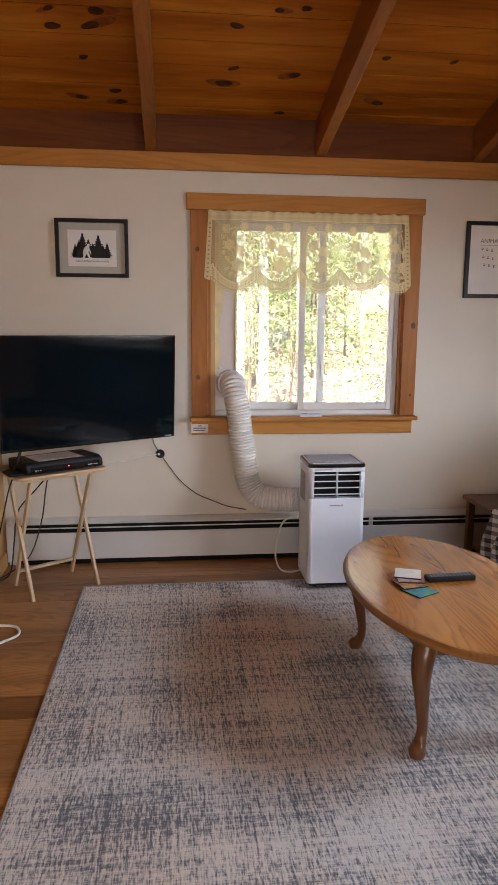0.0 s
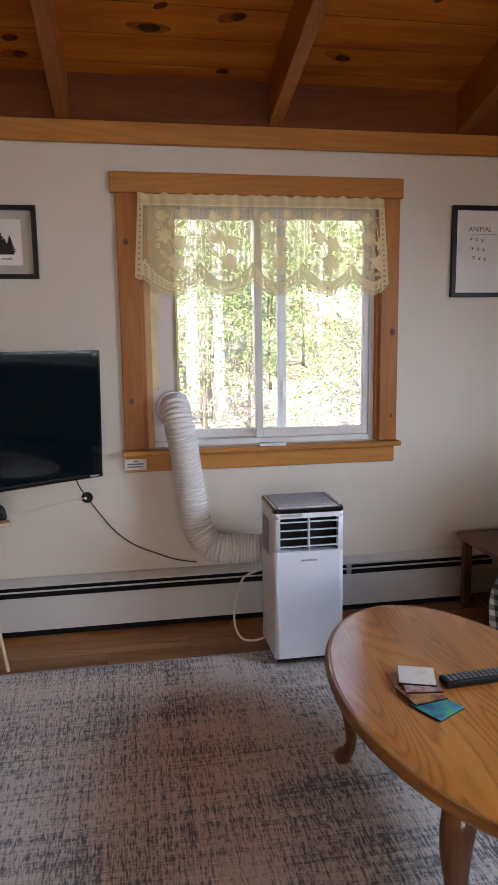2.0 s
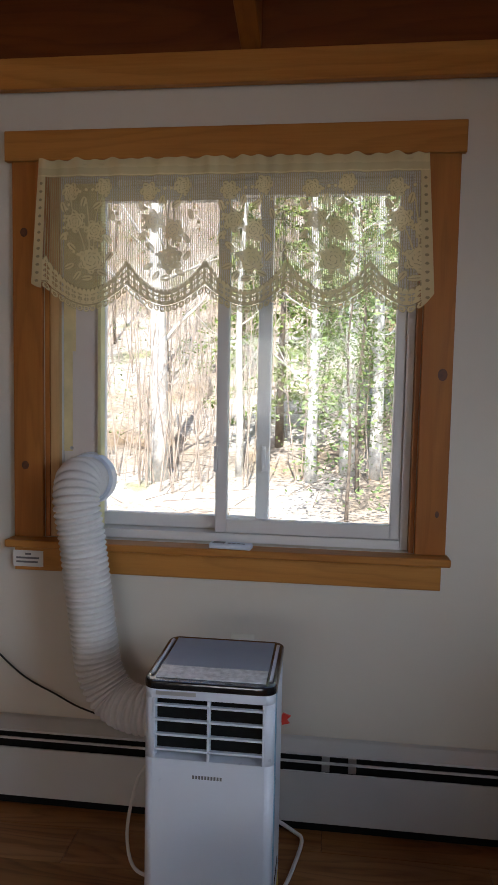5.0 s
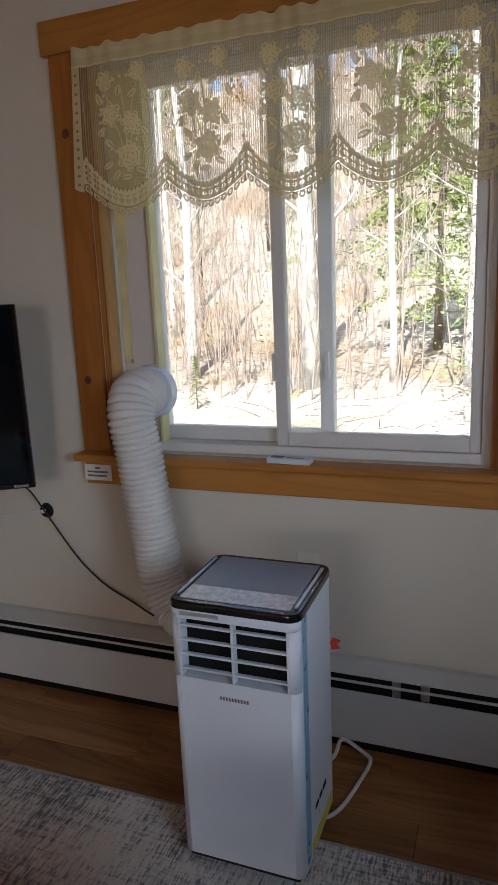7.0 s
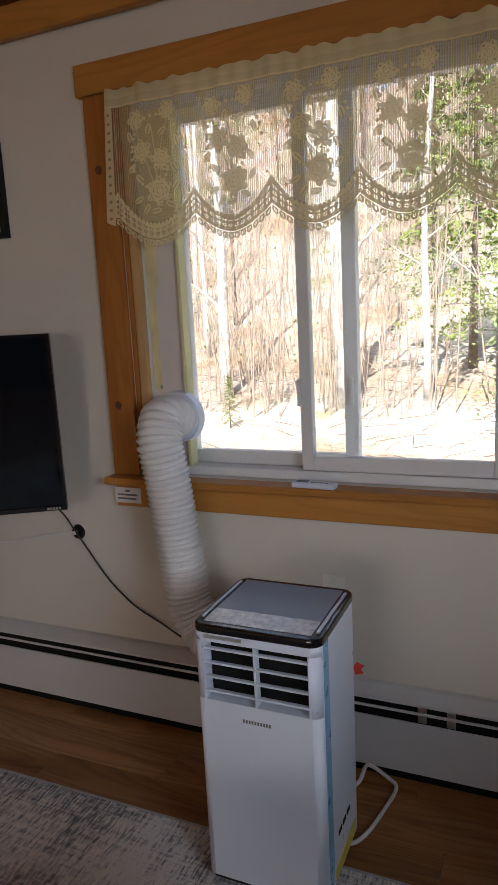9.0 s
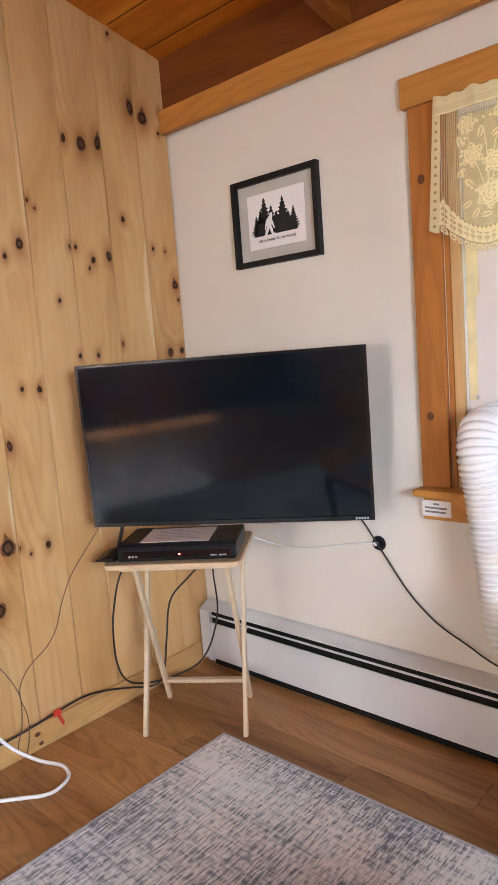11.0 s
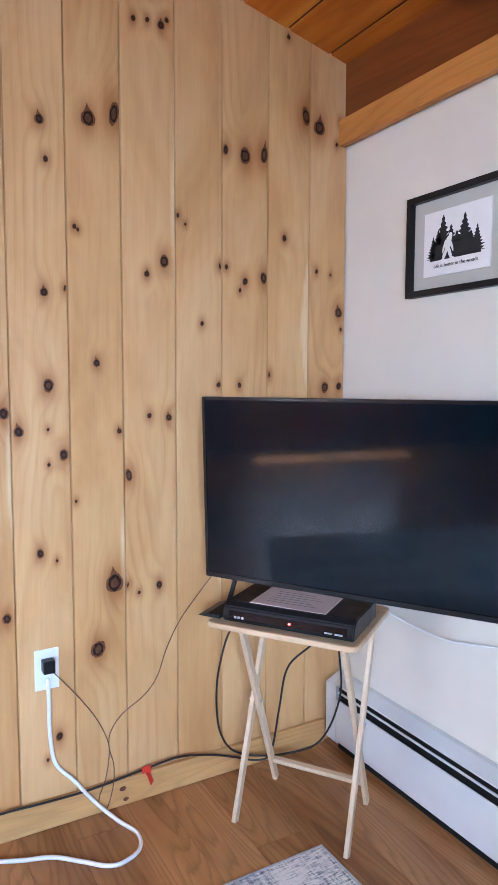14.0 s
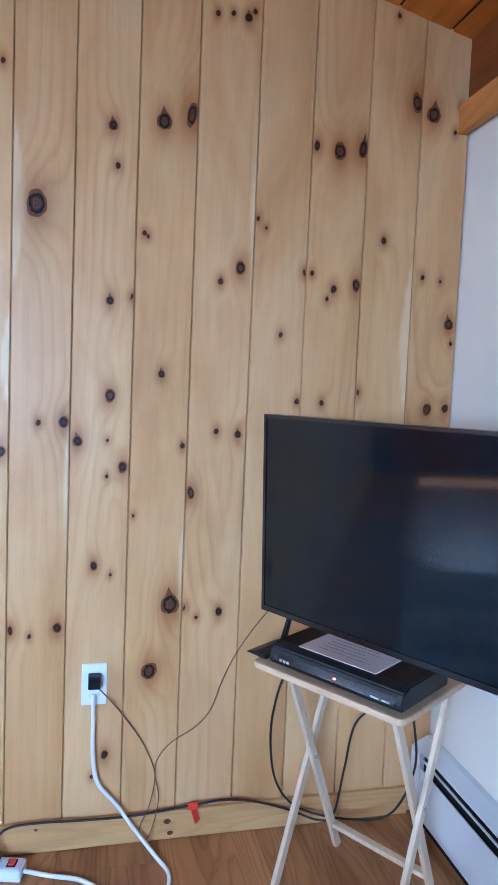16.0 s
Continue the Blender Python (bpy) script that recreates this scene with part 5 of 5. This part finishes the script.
outlet = thing("wall_outlet", (WX, 2.979, 0.507), "white double wall outlet with plugs", "outlet")
boxes("plate", outlet, plain("ivory_plate", (0.76, 0.77, 0.72), 0.35, var=0.02), [(0.0, 0.006, -0.037, 0.037, -0.064, 0.064)], 0.003)
for z in (-0.022, 0.022):
    boxes("socket", outlet, WHITE, [(0.0055, 0.0085, -0.017, 0.017, z - 0.014, z + 0.014)], 0.002)
plug = thing("black_plug_adapter", (WX + 0.0085, 2.979, 0.525), "small black plug adapter in the outlet", "plug")
boxes("housing", plug, BLACK, [(0.0, 0.034, -0.018, 0.018, -0.02, 0.02)], 0.004)
cord("brown_cable", [(WX + 0.03, 2.99, 0.507), (WX + 0.012, 3.05, 0.43), (WX + 0.01, 3.12, 0.33), (WX + 0.01, 3.16, 0.245), (WX + 0.012, 3.168, 0.19), (WX + 0.03, 3.15, 0.12), (WX + 0.04, 3.125, 0.07), (WX + 0.045, 3.125, 0.035), (WX + 0.05, 3.145, 0.03), (WX + 0.04, 3.17, 0.09), (WX + 0.02, 3.18, 0.15), (WX + 0.012, 3.168, 0.21), (WX + 0.01, 3.175, 0.26), (WX + 0.01, 3.215, 0.31), (WX + 0.01, 3.29, 0.355), (WX + 0.012, 3.335, 0.41), (WX + 0.02, 3.365, 0.50), (WX + 0.05, 3.40, 0.60), (WX + 0.12, 3.44, 0.71), (-0.93, 3.49, 0.79)], 0.0017, CORD_BR, label="thin brown cable looped down the board wall")
strip = thing("power_strip", (-1.004, 2.664, 0.0), "white power strip with sockets on the floor", "power strip", turn=-13)
bm = bmesh.new()
box(bm, -0.028, 0.028, -0.128, 0.128, 0.0, 0.036, 0.006, 3)
part("housing", bm, WHITE, strip)
for k in range(6):
    boxes("socket", strip, CREAM, [(-0.016, 0.016, -0.115 + k * 0.031, -0.092 + k * 0.031, 0.0355, 0.0372)], 0.001)
boxes("switch", strip, RED, [(-0.012, 0.012, 0.092, 0.11, 0.0355, 0.042)], 0.002, "red rocker switch")
boxes("switch_bezel", strip, BLACK, [(-0.016, 0.016, 0.088, 0.114, 0.0355, 0.038)], 0.001)
boxes("end_block", strip, WHITE, [(-0.03, 0.03, 0.06, 0.134, -0.0, 0.034)], 0.005)
for name, ly in (("plug", 0.052), ("plug", -0.105)):
    boxes(name, strip, BLACK, [(-0.014, 0.014, ly - 0.014, ly + 0.014, 0.037, 0.068)], 0.006, "black plug in the strip")
cord("supply_cord", [(-0.97, 2.795, 0.018), (-0.945, 2.87, 0.012), (-0.92, 2.95, 0.0085), (-0.86, 3.02, 0.0085), (-0.81, 3.075, 0.0085), (-0.80, 3.12, 0.0085), (-0.83, 3.18, 0.0085), (-0.90, 3.20, 0.0085), (-0.98, 3.165, 0.014), (-1.035, 3.11, 0.06), (-1.052, 3.05, 0.14), (-1.056, 2.995, 0.21), (-1.056, 2.98, 0.30), (-1.055, 2.978, 0.40), (-1.052, 2.977, 0.47), (-1.055, 2.977, 0.485)], 0.0063, CORD_W, strip, "thick white cord from the outlet")
cord("second_black_cord", [(-1.025, 2.56, 0.062), (-1.03, 2.50, 0.05), (-1.02, 2.42, 0.03), (-1.0, 2.3, 0.006), (-0.98, 2.1, 0.006), (-1.0, 1.8, 0.006)], 0.005, CORD_B, label="black cord from the power strip along the floor")
ftag = thing("cord_label", (-0.985, 2.43, 0.045), "white folded label on the black cord", "label")
boxes("paper", ftag, PAPER, [(0.0, 0.001, -0.022, 0.022, -0.04, 0.03)])

# ---- outdoors ----
def slope(x, y):
    d = max(0.0, y - 13.0)
    return -0.62 - 0.38 * min(1.0, max(0.0, (y - 5.0) / 7.0)) + min(d, 55) * 0.40 * min(1.0, 0.35 + d / 30) + (0.12 * math.sin(x * 0.5) + 0.1 * math.sin(y * 0.7 + x * 0.2)) * min(1.0, max(0.0, (y - 6) / 4))


bm = bmesh.new()
xs = [-600, -200, -80] + [-40 + i * 2.0 for i in range(41)] + [80, 200, 600]
ys = [-600, -100, -20, 0, 4.3] + [6 + i * 1.5 for i in range(46)] + [110, 250, 700]
grid = [[bm.verts.new((x, y, slope(x, y))) for y in ys] for x in xs]
for i in range(len(xs) - 1):
    for j in range(len(ys) - 1):
        bm.faces.new((grid[i][j], grid[i + 1][j], grid[i + 1][j + 1], grid[i][j + 1])).smooth = True
single("ground", bm, GROUND, "sunlit woodland ground with leaf litter and patches of grass", "ground", kind="structure")


def limb(bm, a, direction, length, r, depth, rnd, sides=5):
    d = Vector(direction).normalized()
    pts, p = [Vector(a)], Vector(a)
    for i in range(4):
        d = (d + Vector((rnd.uniform(-0.2, 0.2), rnd.uniform(-0.2, 0.2), rnd.uniform(-0.05, 0.2)))).normalized()
        p = p + d * length / 4
        pts.append(p.copy())
    sweep(bm, pts, lambda t: r * (1 - 0.8 * t), sides, False)
    tips = [pts[-1]]
    if depth:
        for k in range(4):
            q = pts[1 + k % 3 + (k > 2)]
            nd = d + Vector((rnd.uniform(-1, 1), rnd.uniform(-1, 1), rnd.uniform(-0.2, 0.8)))
            tips += limb(bm, q, nd, length * 0.5, r * 0.4, depth - 1, rnd, 3)
    return tips


def leaves(bm, at, n, spread, size, rnd, flat=0.5):
    for _ in range(n):
        c = at + Vector((rnd.gauss(0, spread), rnd.gauss(0, spread), rnd.gauss(0, spread * flat)))
        u = Vector((rnd.uniform(-1, 1), rnd.uniform(-1, 1), rnd.uniform(-0.6, 0.6))).normalized()
        w = u.orthogonal().normalized()
        sz = size * rnd.uniform(0.6, 1.3)
        bm.faces.new([bm.verts.new(c + u * sz), bm.verts.new(c + w * sz * 0.45), bm.verts.new(c - u * sz), bm.verts.new(c - w * sz * 0.45)])


def bare_tree(seed, h, r, bark, leaf, label, category="tree", group=""):
    rnd = random.Random(seed)
    t = thing("birch_tree" if bark is BIRCH else "bare_tree", (0, 0, 0), label, category, group)
    bm = bmesh.new()
    pts = [Vector((0.12 * math.sin(k * 0.9 + seed) * k / 6, 0.1 * math.cos(k * 0.7 + seed) * k / 6, -0.3 + (h + 0.3) * k / 10)) for k in range(11)]
    sweep(bm, pts, lambda f: r * (1.25 - 0.25 * min(1, f * 8)) * (1 - 0.8 * f) + 0.004, 10)
    part("trunk", bm, bark, t)
    bm, tips = bmesh.new(), []
    for k in range(16):
        f = 0.22 + 0.75 * k / 16
        i = min(9, int(f * 10))
        p = pts[i].lerp(pts[i + 1], f * 10 - i)
        a = rnd.uniform(0, 6.28)
        tips += limb(bm, p, (math.cos(a), math.sin(a), rnd.uniform(0.3, 0.9)), h * rnd.uniform(0.14, 0.26) * (1.1 - f * 0.6), r * 0.28 * (1.1 - f), 1, rnd, 4)
    part("limb", bm, bark, t)
    if leaf:
        bm = bmesh.new()
        for p in tips:
            leaves(bm, p, 16, 0.3, 0.055, rnd)
        tagged(part("crown", bm, leaf, t, "sparse small spring leaves"), kind="stuff")
    return t


def conifer(seed, h, r):
    rnd = random.Random(seed)
    t = thing("conifer_tree", (0, 0, 0), "dark trunked conifer with drooping bright green sprays", "tree", "conifers")
    bm = bmesh.new()
    sweep(bm, [Vector((0, 0, -0.3)), Vector((0.03, 0, h * 0.4)), Vector((0, 0.02, h))], lambda f: r * (1 - 0.9 * f), 8)
    part("trunk", bm, BARK, t)
    bm, nb = bmesh.new(), bmesh.new()
    for k in range(46):
        z = h * (0.10 + 0.86 * k / 46)
        ln = (h * 0.24) * (1 - k / 50) * rnd.uniform(0.6, 1.15)
        a = k * 2.4 + rnd.uniform(-0.3, 0.3)
        d = Vector((math.cos(a), math.sin(a), 0))
        pts = [Vector((0, 0, z)) + d * ln * f + Vector((0, 0, 0.12 * ln * f - 0.38 * ln * f * f)) for f in (0, 0.3, 0.6, 0.85, 1.0)]
        sweep(bm, pts, lambda f: 0.018 * (1 - 0.85 * f), 4, False)
        for f in (0.3, 0.45, 0.6, 0.75, 0.9, 1.0):
            p = pts[0].lerp(pts[-1], f)
            p.z = z + 0.12 * ln * f - 0.38 * ln * f * f
            leaves(nb, p, 13, 0.13 + 0.06 * ln * (1 - f), 0.075, rnd, 0.35)
    part("limb", bm, BARK, t)
    tagged(part("crown", nb, NEEDLE, t, "bright green needle sprays"), kind="stuff")
    return t


def plant_out(model, spots):
    for i, (x, y, turn, k) in enumerate(spots):
        m = pose(x, y, slope(x, y), 0, 0, turn)
        if i == 0:
            model.matrix_basis = m @ Matrix.Scale(k, 4)
            model.scale = (k, k, k)
        else:
            c = copy_thing(model, m)
            c.scale = (k, k, k)


B_LABEL = "pale barked birch tree with bare limbs"
G_LABEL = "slender grey tree with sparse spring leaves"
plant_out(bare_tree(1, 14, 0.20, BIRCH, None, B_LABEL, group="birches"), [(-2.62, 16.2, 0, 1.0), (0.66, 16, 90, 0.62), (1.43, 16.3, 200, 0.8), (1.98, 16.1, 40, 0.68), (-5.5, 16.5, 130, 0.7)])
plant_out(bare_tree(2, 12, 0.085, BIRCH, None, B_LABEL, group="birches"), [(-0.88, 16.4, 0, 0.9), (-7.2, 19, 70, 1.0), (-9.0, 22, 200, 1.1), (3.2, 18, 300, 1.0), (-3.9, 21, 20, 1.0), (5.4, 20, 100, 1.0)])
rnd = random.Random(11)
plant_out(bare_tree(9, 8, 0.05, BARK, SPRING, "leafy young tree with pale spring leaves", group="leafy trees"), [(rnd.uniform(0.2, 7.5), rnd.uniform(13.5, 21), rnd.uniform(0, 360), rnd.uniform(0.6, 1.0)) for _ in range(13)])
plant_out(bare_tree(3, 11, 0.06, BARK, SPRING, G_LABEL, group="slender trees"), [(rnd.uniform(-16, 9), rnd.uniform(19, 34), rnd.uniform(0, 360), rnd.uniform(0.7, 1.3)) for _ in range(20)])
plant_out(bare_tree(4, 10, 0.07, BARK, RUSSET, "slender tree with dry russet leaves", group="slender trees"), [(rnd.uniform(-18, 6), rnd.uniform(20, 40), rnd.uniform(0, 360), rnd.uniform(0.7, 1.3)) for _ in range(22)])
plant_out(conifer(5, 8, 0.11), [(-0.15, 18.0, 0, 1.0), (2.2, 19.5, 70, 1.1), (-1.7, 23, 140, 1.0), (4.6, 23, 30, 1.2), (-4.5, 14.5, 200, 0.14), (1.0, 25, 250, 1.1), (7.5, 26, 10, 1.2), (-12, 30, 80, 1.1)])

# thickets of saplings and twigs
bm = bmesh.new()
rnd = random.Random(21)
for _ in range(2300):
    x, y = rnd.uniform(-22, 13), 15.3 + 27 * rnd.random() ** 1.7
    h = rnd.uniform(1.2, 6.5)
    if x > -0.5 and y < 26 and rnd.random() < 0.75:
        continue
    lean = Vector((rnd.uniform(-0.16, 0.16), rnd.uniform(-0.1, 0.1), 1))
    base = Vector((x, y, slope(x, y) - 0.1))
    pts = [base, base + lean * h * 0.5 + Vector((rnd.uniform(-0.1, 0.1), 0, 0)), base + lean * h + Vector((rnd.uniform(-0.3, 0.3), rnd.uniform(-0.2, 0.2), 0))]
    r = rnd.uniform(0.006, 0.024)
    sweep(bm, pts, lambda f: r * (1 - 0.8 * f), 4, False)
    for k in range(7):
        p = pts[0].lerp(pts[2], rnd.uniform(0.3, 0.95))
        q = p + Vector((rnd.uniform(-0.8, 0.8), rnd.uniform(-0.6, 0.6), rnd.uniform(0.1, 0.9)))
        sweep(bm, [p, (p + q) / 2 + Vector((0, 0, 0.08)), q], lambda f: r * 0.4 * (1 - 0.8 * f), 3, False)
single("sapling_thicket", bm, TWIG, "bare thicket of thin pale saplings and twigs", "saplings", kind="stuff")
bm = bmesh.new()
for _ in range(260):
    x, y = rnd.uniform(-14, 9), rnd.uniform(10, 20)
    a = rnd.uniform(0, 6.28)
    ln = rnd.uniform(0.3, 2.2)
    z = slope(x, y) + 0.02
    p, q = Vector((x, y, z)), Vector((x + math.cos(a) * ln, y + math.sin(a) * ln * 0.5, 0))
    q.z = slope(q.x, q.y) + rnd.uniform(0.02, 0.35)
    sweep(bm, [p, (p + q) / 2 + Vector((0, 0, 0.06)), q], lambda f: 0.008 * (1 - 0.7 * f), 4, False)
single("fallen_branches", bm, BARK, "fallen branches and twigs on the ground", "branches", kind="stuff")
bm = bmesh.new()
for _ in range(150):
    x, y = rnd.uniform(-18, 11), rnd.uniform(16, 36)
    leaves(bm, Vector((x, y, slope(x, y) + rnd.uniform(0.2, 1.6))), 60, 0.45, 0.05, rnd, 0.8)
for _ in range(700):
    x, y = rnd.uniform(0.5, 9), rnd.uniform(12.5, 22)
    leaves(bm, Vector((x, y, slope(x, y) + rnd.uniform(0.2, 6.0))), 34, 0.4, 0.055, rnd, 0.6)
single("undergrowth", bm, SPRING, "pale green undergrowth with small leaves", "shrubs", kind="stuff")
bm = bmesh.new()
for _ in range(500):
    x, y = rnd.uniform(-40, 26), rnd.uniform(44, 66)
    base = Vector((x, y, slope(x, y) - 0.2))
    h = rnd.uniform(6, 13)
    sweep(bm, [base, base + Vector((rnd.uniform(-0.4, 0.4), 0, h * 0.5)), base + Vector((rnd.uniform(-0.8, 0.8), 0, h))], lambda f: 0.11 * (1 - 0.85 * f), 4, False)
    for k in range(6):
        p = base + Vector((0, 0, h * rnd.uniform(0.35, 0.95)))
        q = p + Vector((rnd.uniform(-2, 2), rnd.uniform(-1, 1), rnd.uniform(0.5, 2)))
        sweep(bm, [p, (p + q) / 2, q], lambda f: 0.03 * (1 - 0.8 * f), 3, False)
single("far_woods", bm, TWIG, "far bare woods up the hillside", "woods", kind="stuff")

# ---- pieces: floor planks and wall boards ----
rnd = random.Random(8)
PL, PWD = 1.21, 0.152
bm = bmesh.new()
box(bm, 0.0006, PL - 0.0006, 0.0004, PWD - 0.0004, -0.012, 0.0, 0.0008, 1)
plank_mesh = mesh_of("floor_plank", bm, FLOOR)
row, y = 0, WY - 0.002
while y > SY:
    y -= PWD
    x = WX - rnd.uniform(0.1, 1.1)
    while x < EX:
        lo, hi = max(x, WX - 0.01), min(x + PL, EX + 0.01)
        if hi - lo > 0.03:
            cut = plank_mesh
            if hi - lo < PL - 0.001:                               # sawn off at the wall
                bm = bmesh.new()
                box(bm, lo - x + 0.0006, hi - x - 0.0006, 0.0004, PWD - 0.0004, -0.012, 0.0, 0.0008, 1)
                cut = mesh_of("floor_plank", bm, FLOOR)
            p = new("plank", cut)
            p.parent = floor
            p.matrix_basis = pose(x, y, 0)
        x += PL
    row += 1

# knots of the board wall: place along it, height, and size in millimetres
KNOTS = (
    (2.508, 2.007, 12), (2.583, 1.746, 37), (2.698, 2.265, 8), (2.624, 1.935, 6), (2.638, 1.199, 9), (2.705, 1.201, 15), (2.56, 1.138, 8), (2.658, 0.626, 33), (2.615, 0.13, 27), (2.60, 0.90, 9),
    (2.791, 1.896, 34), (2.805, 1.286, 9), (2.875, 1.29, 17), (2.737, 0.679, 14), (2.868, 0.683, 15), (2.79, 0.66, 7),
    (2.994, 2.132, 15), (3.01, 2.023, 9), (2.997, 1.644, 13), (3.058, 1.659, 9), (3.004, 1.371, 18), (2.915, 1.236, 16), (3.045, 1.162, 16), (3.0, 1.134, 6), (3.0, 1.24, 5), (2.969, 0.867, 13), (3.018, 0.839, 5), (3.014, 0.282, 13), (2.977, 0.215, 6),
    (3.137, 2.161, 24), (3.216, 2.188, 32), (3.09, 1.842, 8), (3.10, 1.834, 6), (3.151, 1.44, 12), (3.22, 1.229, 9), (3.08, 1.017, 5), (3.198, 0.744, 31), (3.141, 0.537, 26),
    (3.376, 1.766, 18), (3.317, 1.722, 10), (3.321, 1.275, 9), (3.388, 1.268, 12), (3.25, 1.087, 18), (3.35, 0.716, 13), (3.242, 0.731, 8), (3.28, 0.70, 6), (3.371, 2.481, 13), (3.326, 2.486, 8), (3.281, 2.479, 9), (3.39, 2.50, 8),
    (3.509, 1.576, 8), (3.424, 1.915, 8), (3.45, 1.89, 5), (3.575, 1.768, 10), (3.57, 1.374, 9),
    (3.597, 2.147, 15), (3.671, 2.139, 24), (3.745, 2.154, 28), (3.672, 1.725, 12), (3.652, 1.694, 7), (3.745, 1.742, 18), (3.651, 1.373, 9), (3.60, 1.768, 8),
    (3.829, 1.886, 11), (3.915, 2.313, 28), (3.84, 2.56, 8), (3.77, 1.41, 10),
    (3.973, 2.285, 26), (4.064, 2.32, 8), (4.05, 2.24, 7), (3.968, 1.783, 8), (4.069, 1.641, 18), (4.011, 1.365, 18), (4.075, 1.37, 14), (4.03, 1.775, 5), (4.08, 1.58, 7),
)
EDGES = [4.098, 3.935, 3.762, 3.583, 3.415, 3.235, 3.066, 2.893, 2.726, 2.55]
while EDGES[-1] > SY:
    EDGES.append(EDGES[-1] - rnd.choice((0.165, 0.172, 0.178)))


def grain_board(y0, w, own):
    """Front of a board as a fine sheet whose grain field bends round its own knots, with chamfered long edges."""
    g, rr = 0.0036, random.Random(int(y0 * 1000))
    across = np.concatenate([[0.0006, 0.0008, g], np.linspace(g + 0.006, w - g - 0.006, 17), [w - g, w - 0.0008, w - 0.0006]])
    top = under_roof(y0) + 0.03
    py, pz = np.meshgrid(across, np.linspace(0.0, top, 250), indexing="ij")
    px = np.where((py < g * 0.9) | (py > w - g * 0.9), -0.0036, 0.0)
    px[[0, -1], :] = -0.012
    c = w * rr.uniform(0.1, 0.9) + 0.025 * np.sin(pz * rr.uniform(1.0, 2.2) + rr.uniform(0, 6))
    flow = np.sqrt(((py - c) / w) ** 2 + 0.02) * rr.uniform(4, 8) + pz * rr.uniform(-1.6, 1.6) + 0.5 * np.sin(pz * rr.uniform(1.5, 3.5) + rr.uniform(0, 6))
    halo = np.zeros_like(py)
    for ky, kz, mm in own:
        r = mm / 1000
        dy, dz = py - (ky - y0), pz - kz
        flow = flow + min(3.5, 90 * r) * np.exp(-(dy / (2.0 * r + 0.006)) ** 2 - (dz / (3.6 * r + 0.01)) ** 2)
        halo = np.maximum(halo, 0.95 * np.exp(-(dy / (1.25 * r + 0.004)) ** 2 - (dz / (2.3 * r + 0.006)) ** 2))
    sap = np.zeros_like(py)
    for k in range(rr.randint(0, 2)):
        zc, ln, wd = rr.uniform(0.2, 2.2), rr.uniform(0.12, 0.35), rr.uniform(0.012, 0.035)
        edge = (py if k else w - py)
        sap = np.maximum(sap, np.clip((wd * np.clip(1 - ((pz - zc) / ln) ** 2, 0, 1) - edge) / 0.006, 0, 1) * 0.5)
    n0, n1 = py.shape
    ids = np.arange(n0 * n1).reshape(n0, n1)
    quads = np.stack([ids[:-1, :-1], ids[1:, :-1], ids[1:, 1:], ids[:-1, 1:]], -1).reshape(-1, 4)
    me = bpy.data.meshes.new("board")
    me.from_pydata(np.stack([px, py, pz], -1).reshape(-1, 3).tolist(), [], quads.tolist())
    for name, v in (("flow", flow), ("halo", halo), ("sap", sap)):
        at = me.attributes.new(name, "FLOAT", "POINT")
        at.data.foreach_set("value", v.reshape(-1).astype(np.float32))
    me.materials.append(BOARD)
    return me


BOARDS = []
for a, b in zip(EDGES, EDGES[1:]):
    y0, y1 = max(b, SY), a
    if y1 - y0 < 0.02:
        continue
    if y0 > 1.6:
        ob = new("board", grain_board(y0, y1 - y0, [k for k in KNOTS if y0 <= k[0] <= y1]))
    else:
        bm = bmesh.new()
        prism(bm, [(-0.012, 0.0006), (-0.0042, 0.0006), (0.0, 0.0048), (0.0, y1 - y0 - 0.0048), (-0.0042, y1 - y0 - 0.0006), (-0.012, y1 - y0 - 0.0006)], "z", 0.0, under_roof(y0) + 0.004)
        ob = new("board", mesh_of("board", bm, PINE))
    ob.parent = wall_west
    ob.matrix_basis = pose(WX, y0, 0)
    BOARDS.append((y0, y1, ob))


def knot_outline(seed, mat):
    """A slightly crooked disc, with or without a thin dark streak running up the grain."""
    rr = random.Random(seed)
    wob, flame = rr.uniform(0, 6), (0.0, 0.0, 0.0, 0.7)[seed % 4]
    bm, ring = bmesh.new(), []
    for k in range(28):
        a = 2 * math.pi * k / 28
        q = 1 + 0.07 * math.sin(2 * a + wob) + 0.05 * math.sin(3 * a - 2 * wob) + 0.03 * math.sin(7 * a + wob)
        up = max(0.0, math.sin(a)) ** 40
        ring.append(bm.verts.new((0.0006, q * math.cos(a), q * math.sin(a) + flame * up)))
    f = bm.faces.new(ring)
    f.normal_update()
    if f.normal.x < 0:
        f.normal_flip()
    return mesh_of("knot", bm, mat)


KNOT_MESHES = {mat: [knot_outline(q, mat) for q in range(4)] for mat in (KNOT, KNOT_S)}
for i, (ky, kz, mm) in enumerate(KNOTS):
    for y0, y1, ob in BOARDS:
        if y0 <= ky <= y1:
            k = new("knot", KNOT_MESHES[KNOT if mm > 17 else KNOT_S][(i * 7 + mm) % 4])
            k.parent = ob
            ry = min(mm / 1000 * 0.86, ky - y0 - 0.004, y1 - ky - 0.004)
            k.matrix_basis = pose(0, ky - y0, kz, 12 * math.sin(ky * 40 + kz * 9)) @ Matrix.Diagonal((1, max(ry, 0.003), mm / 1000 * 1.08, 1))
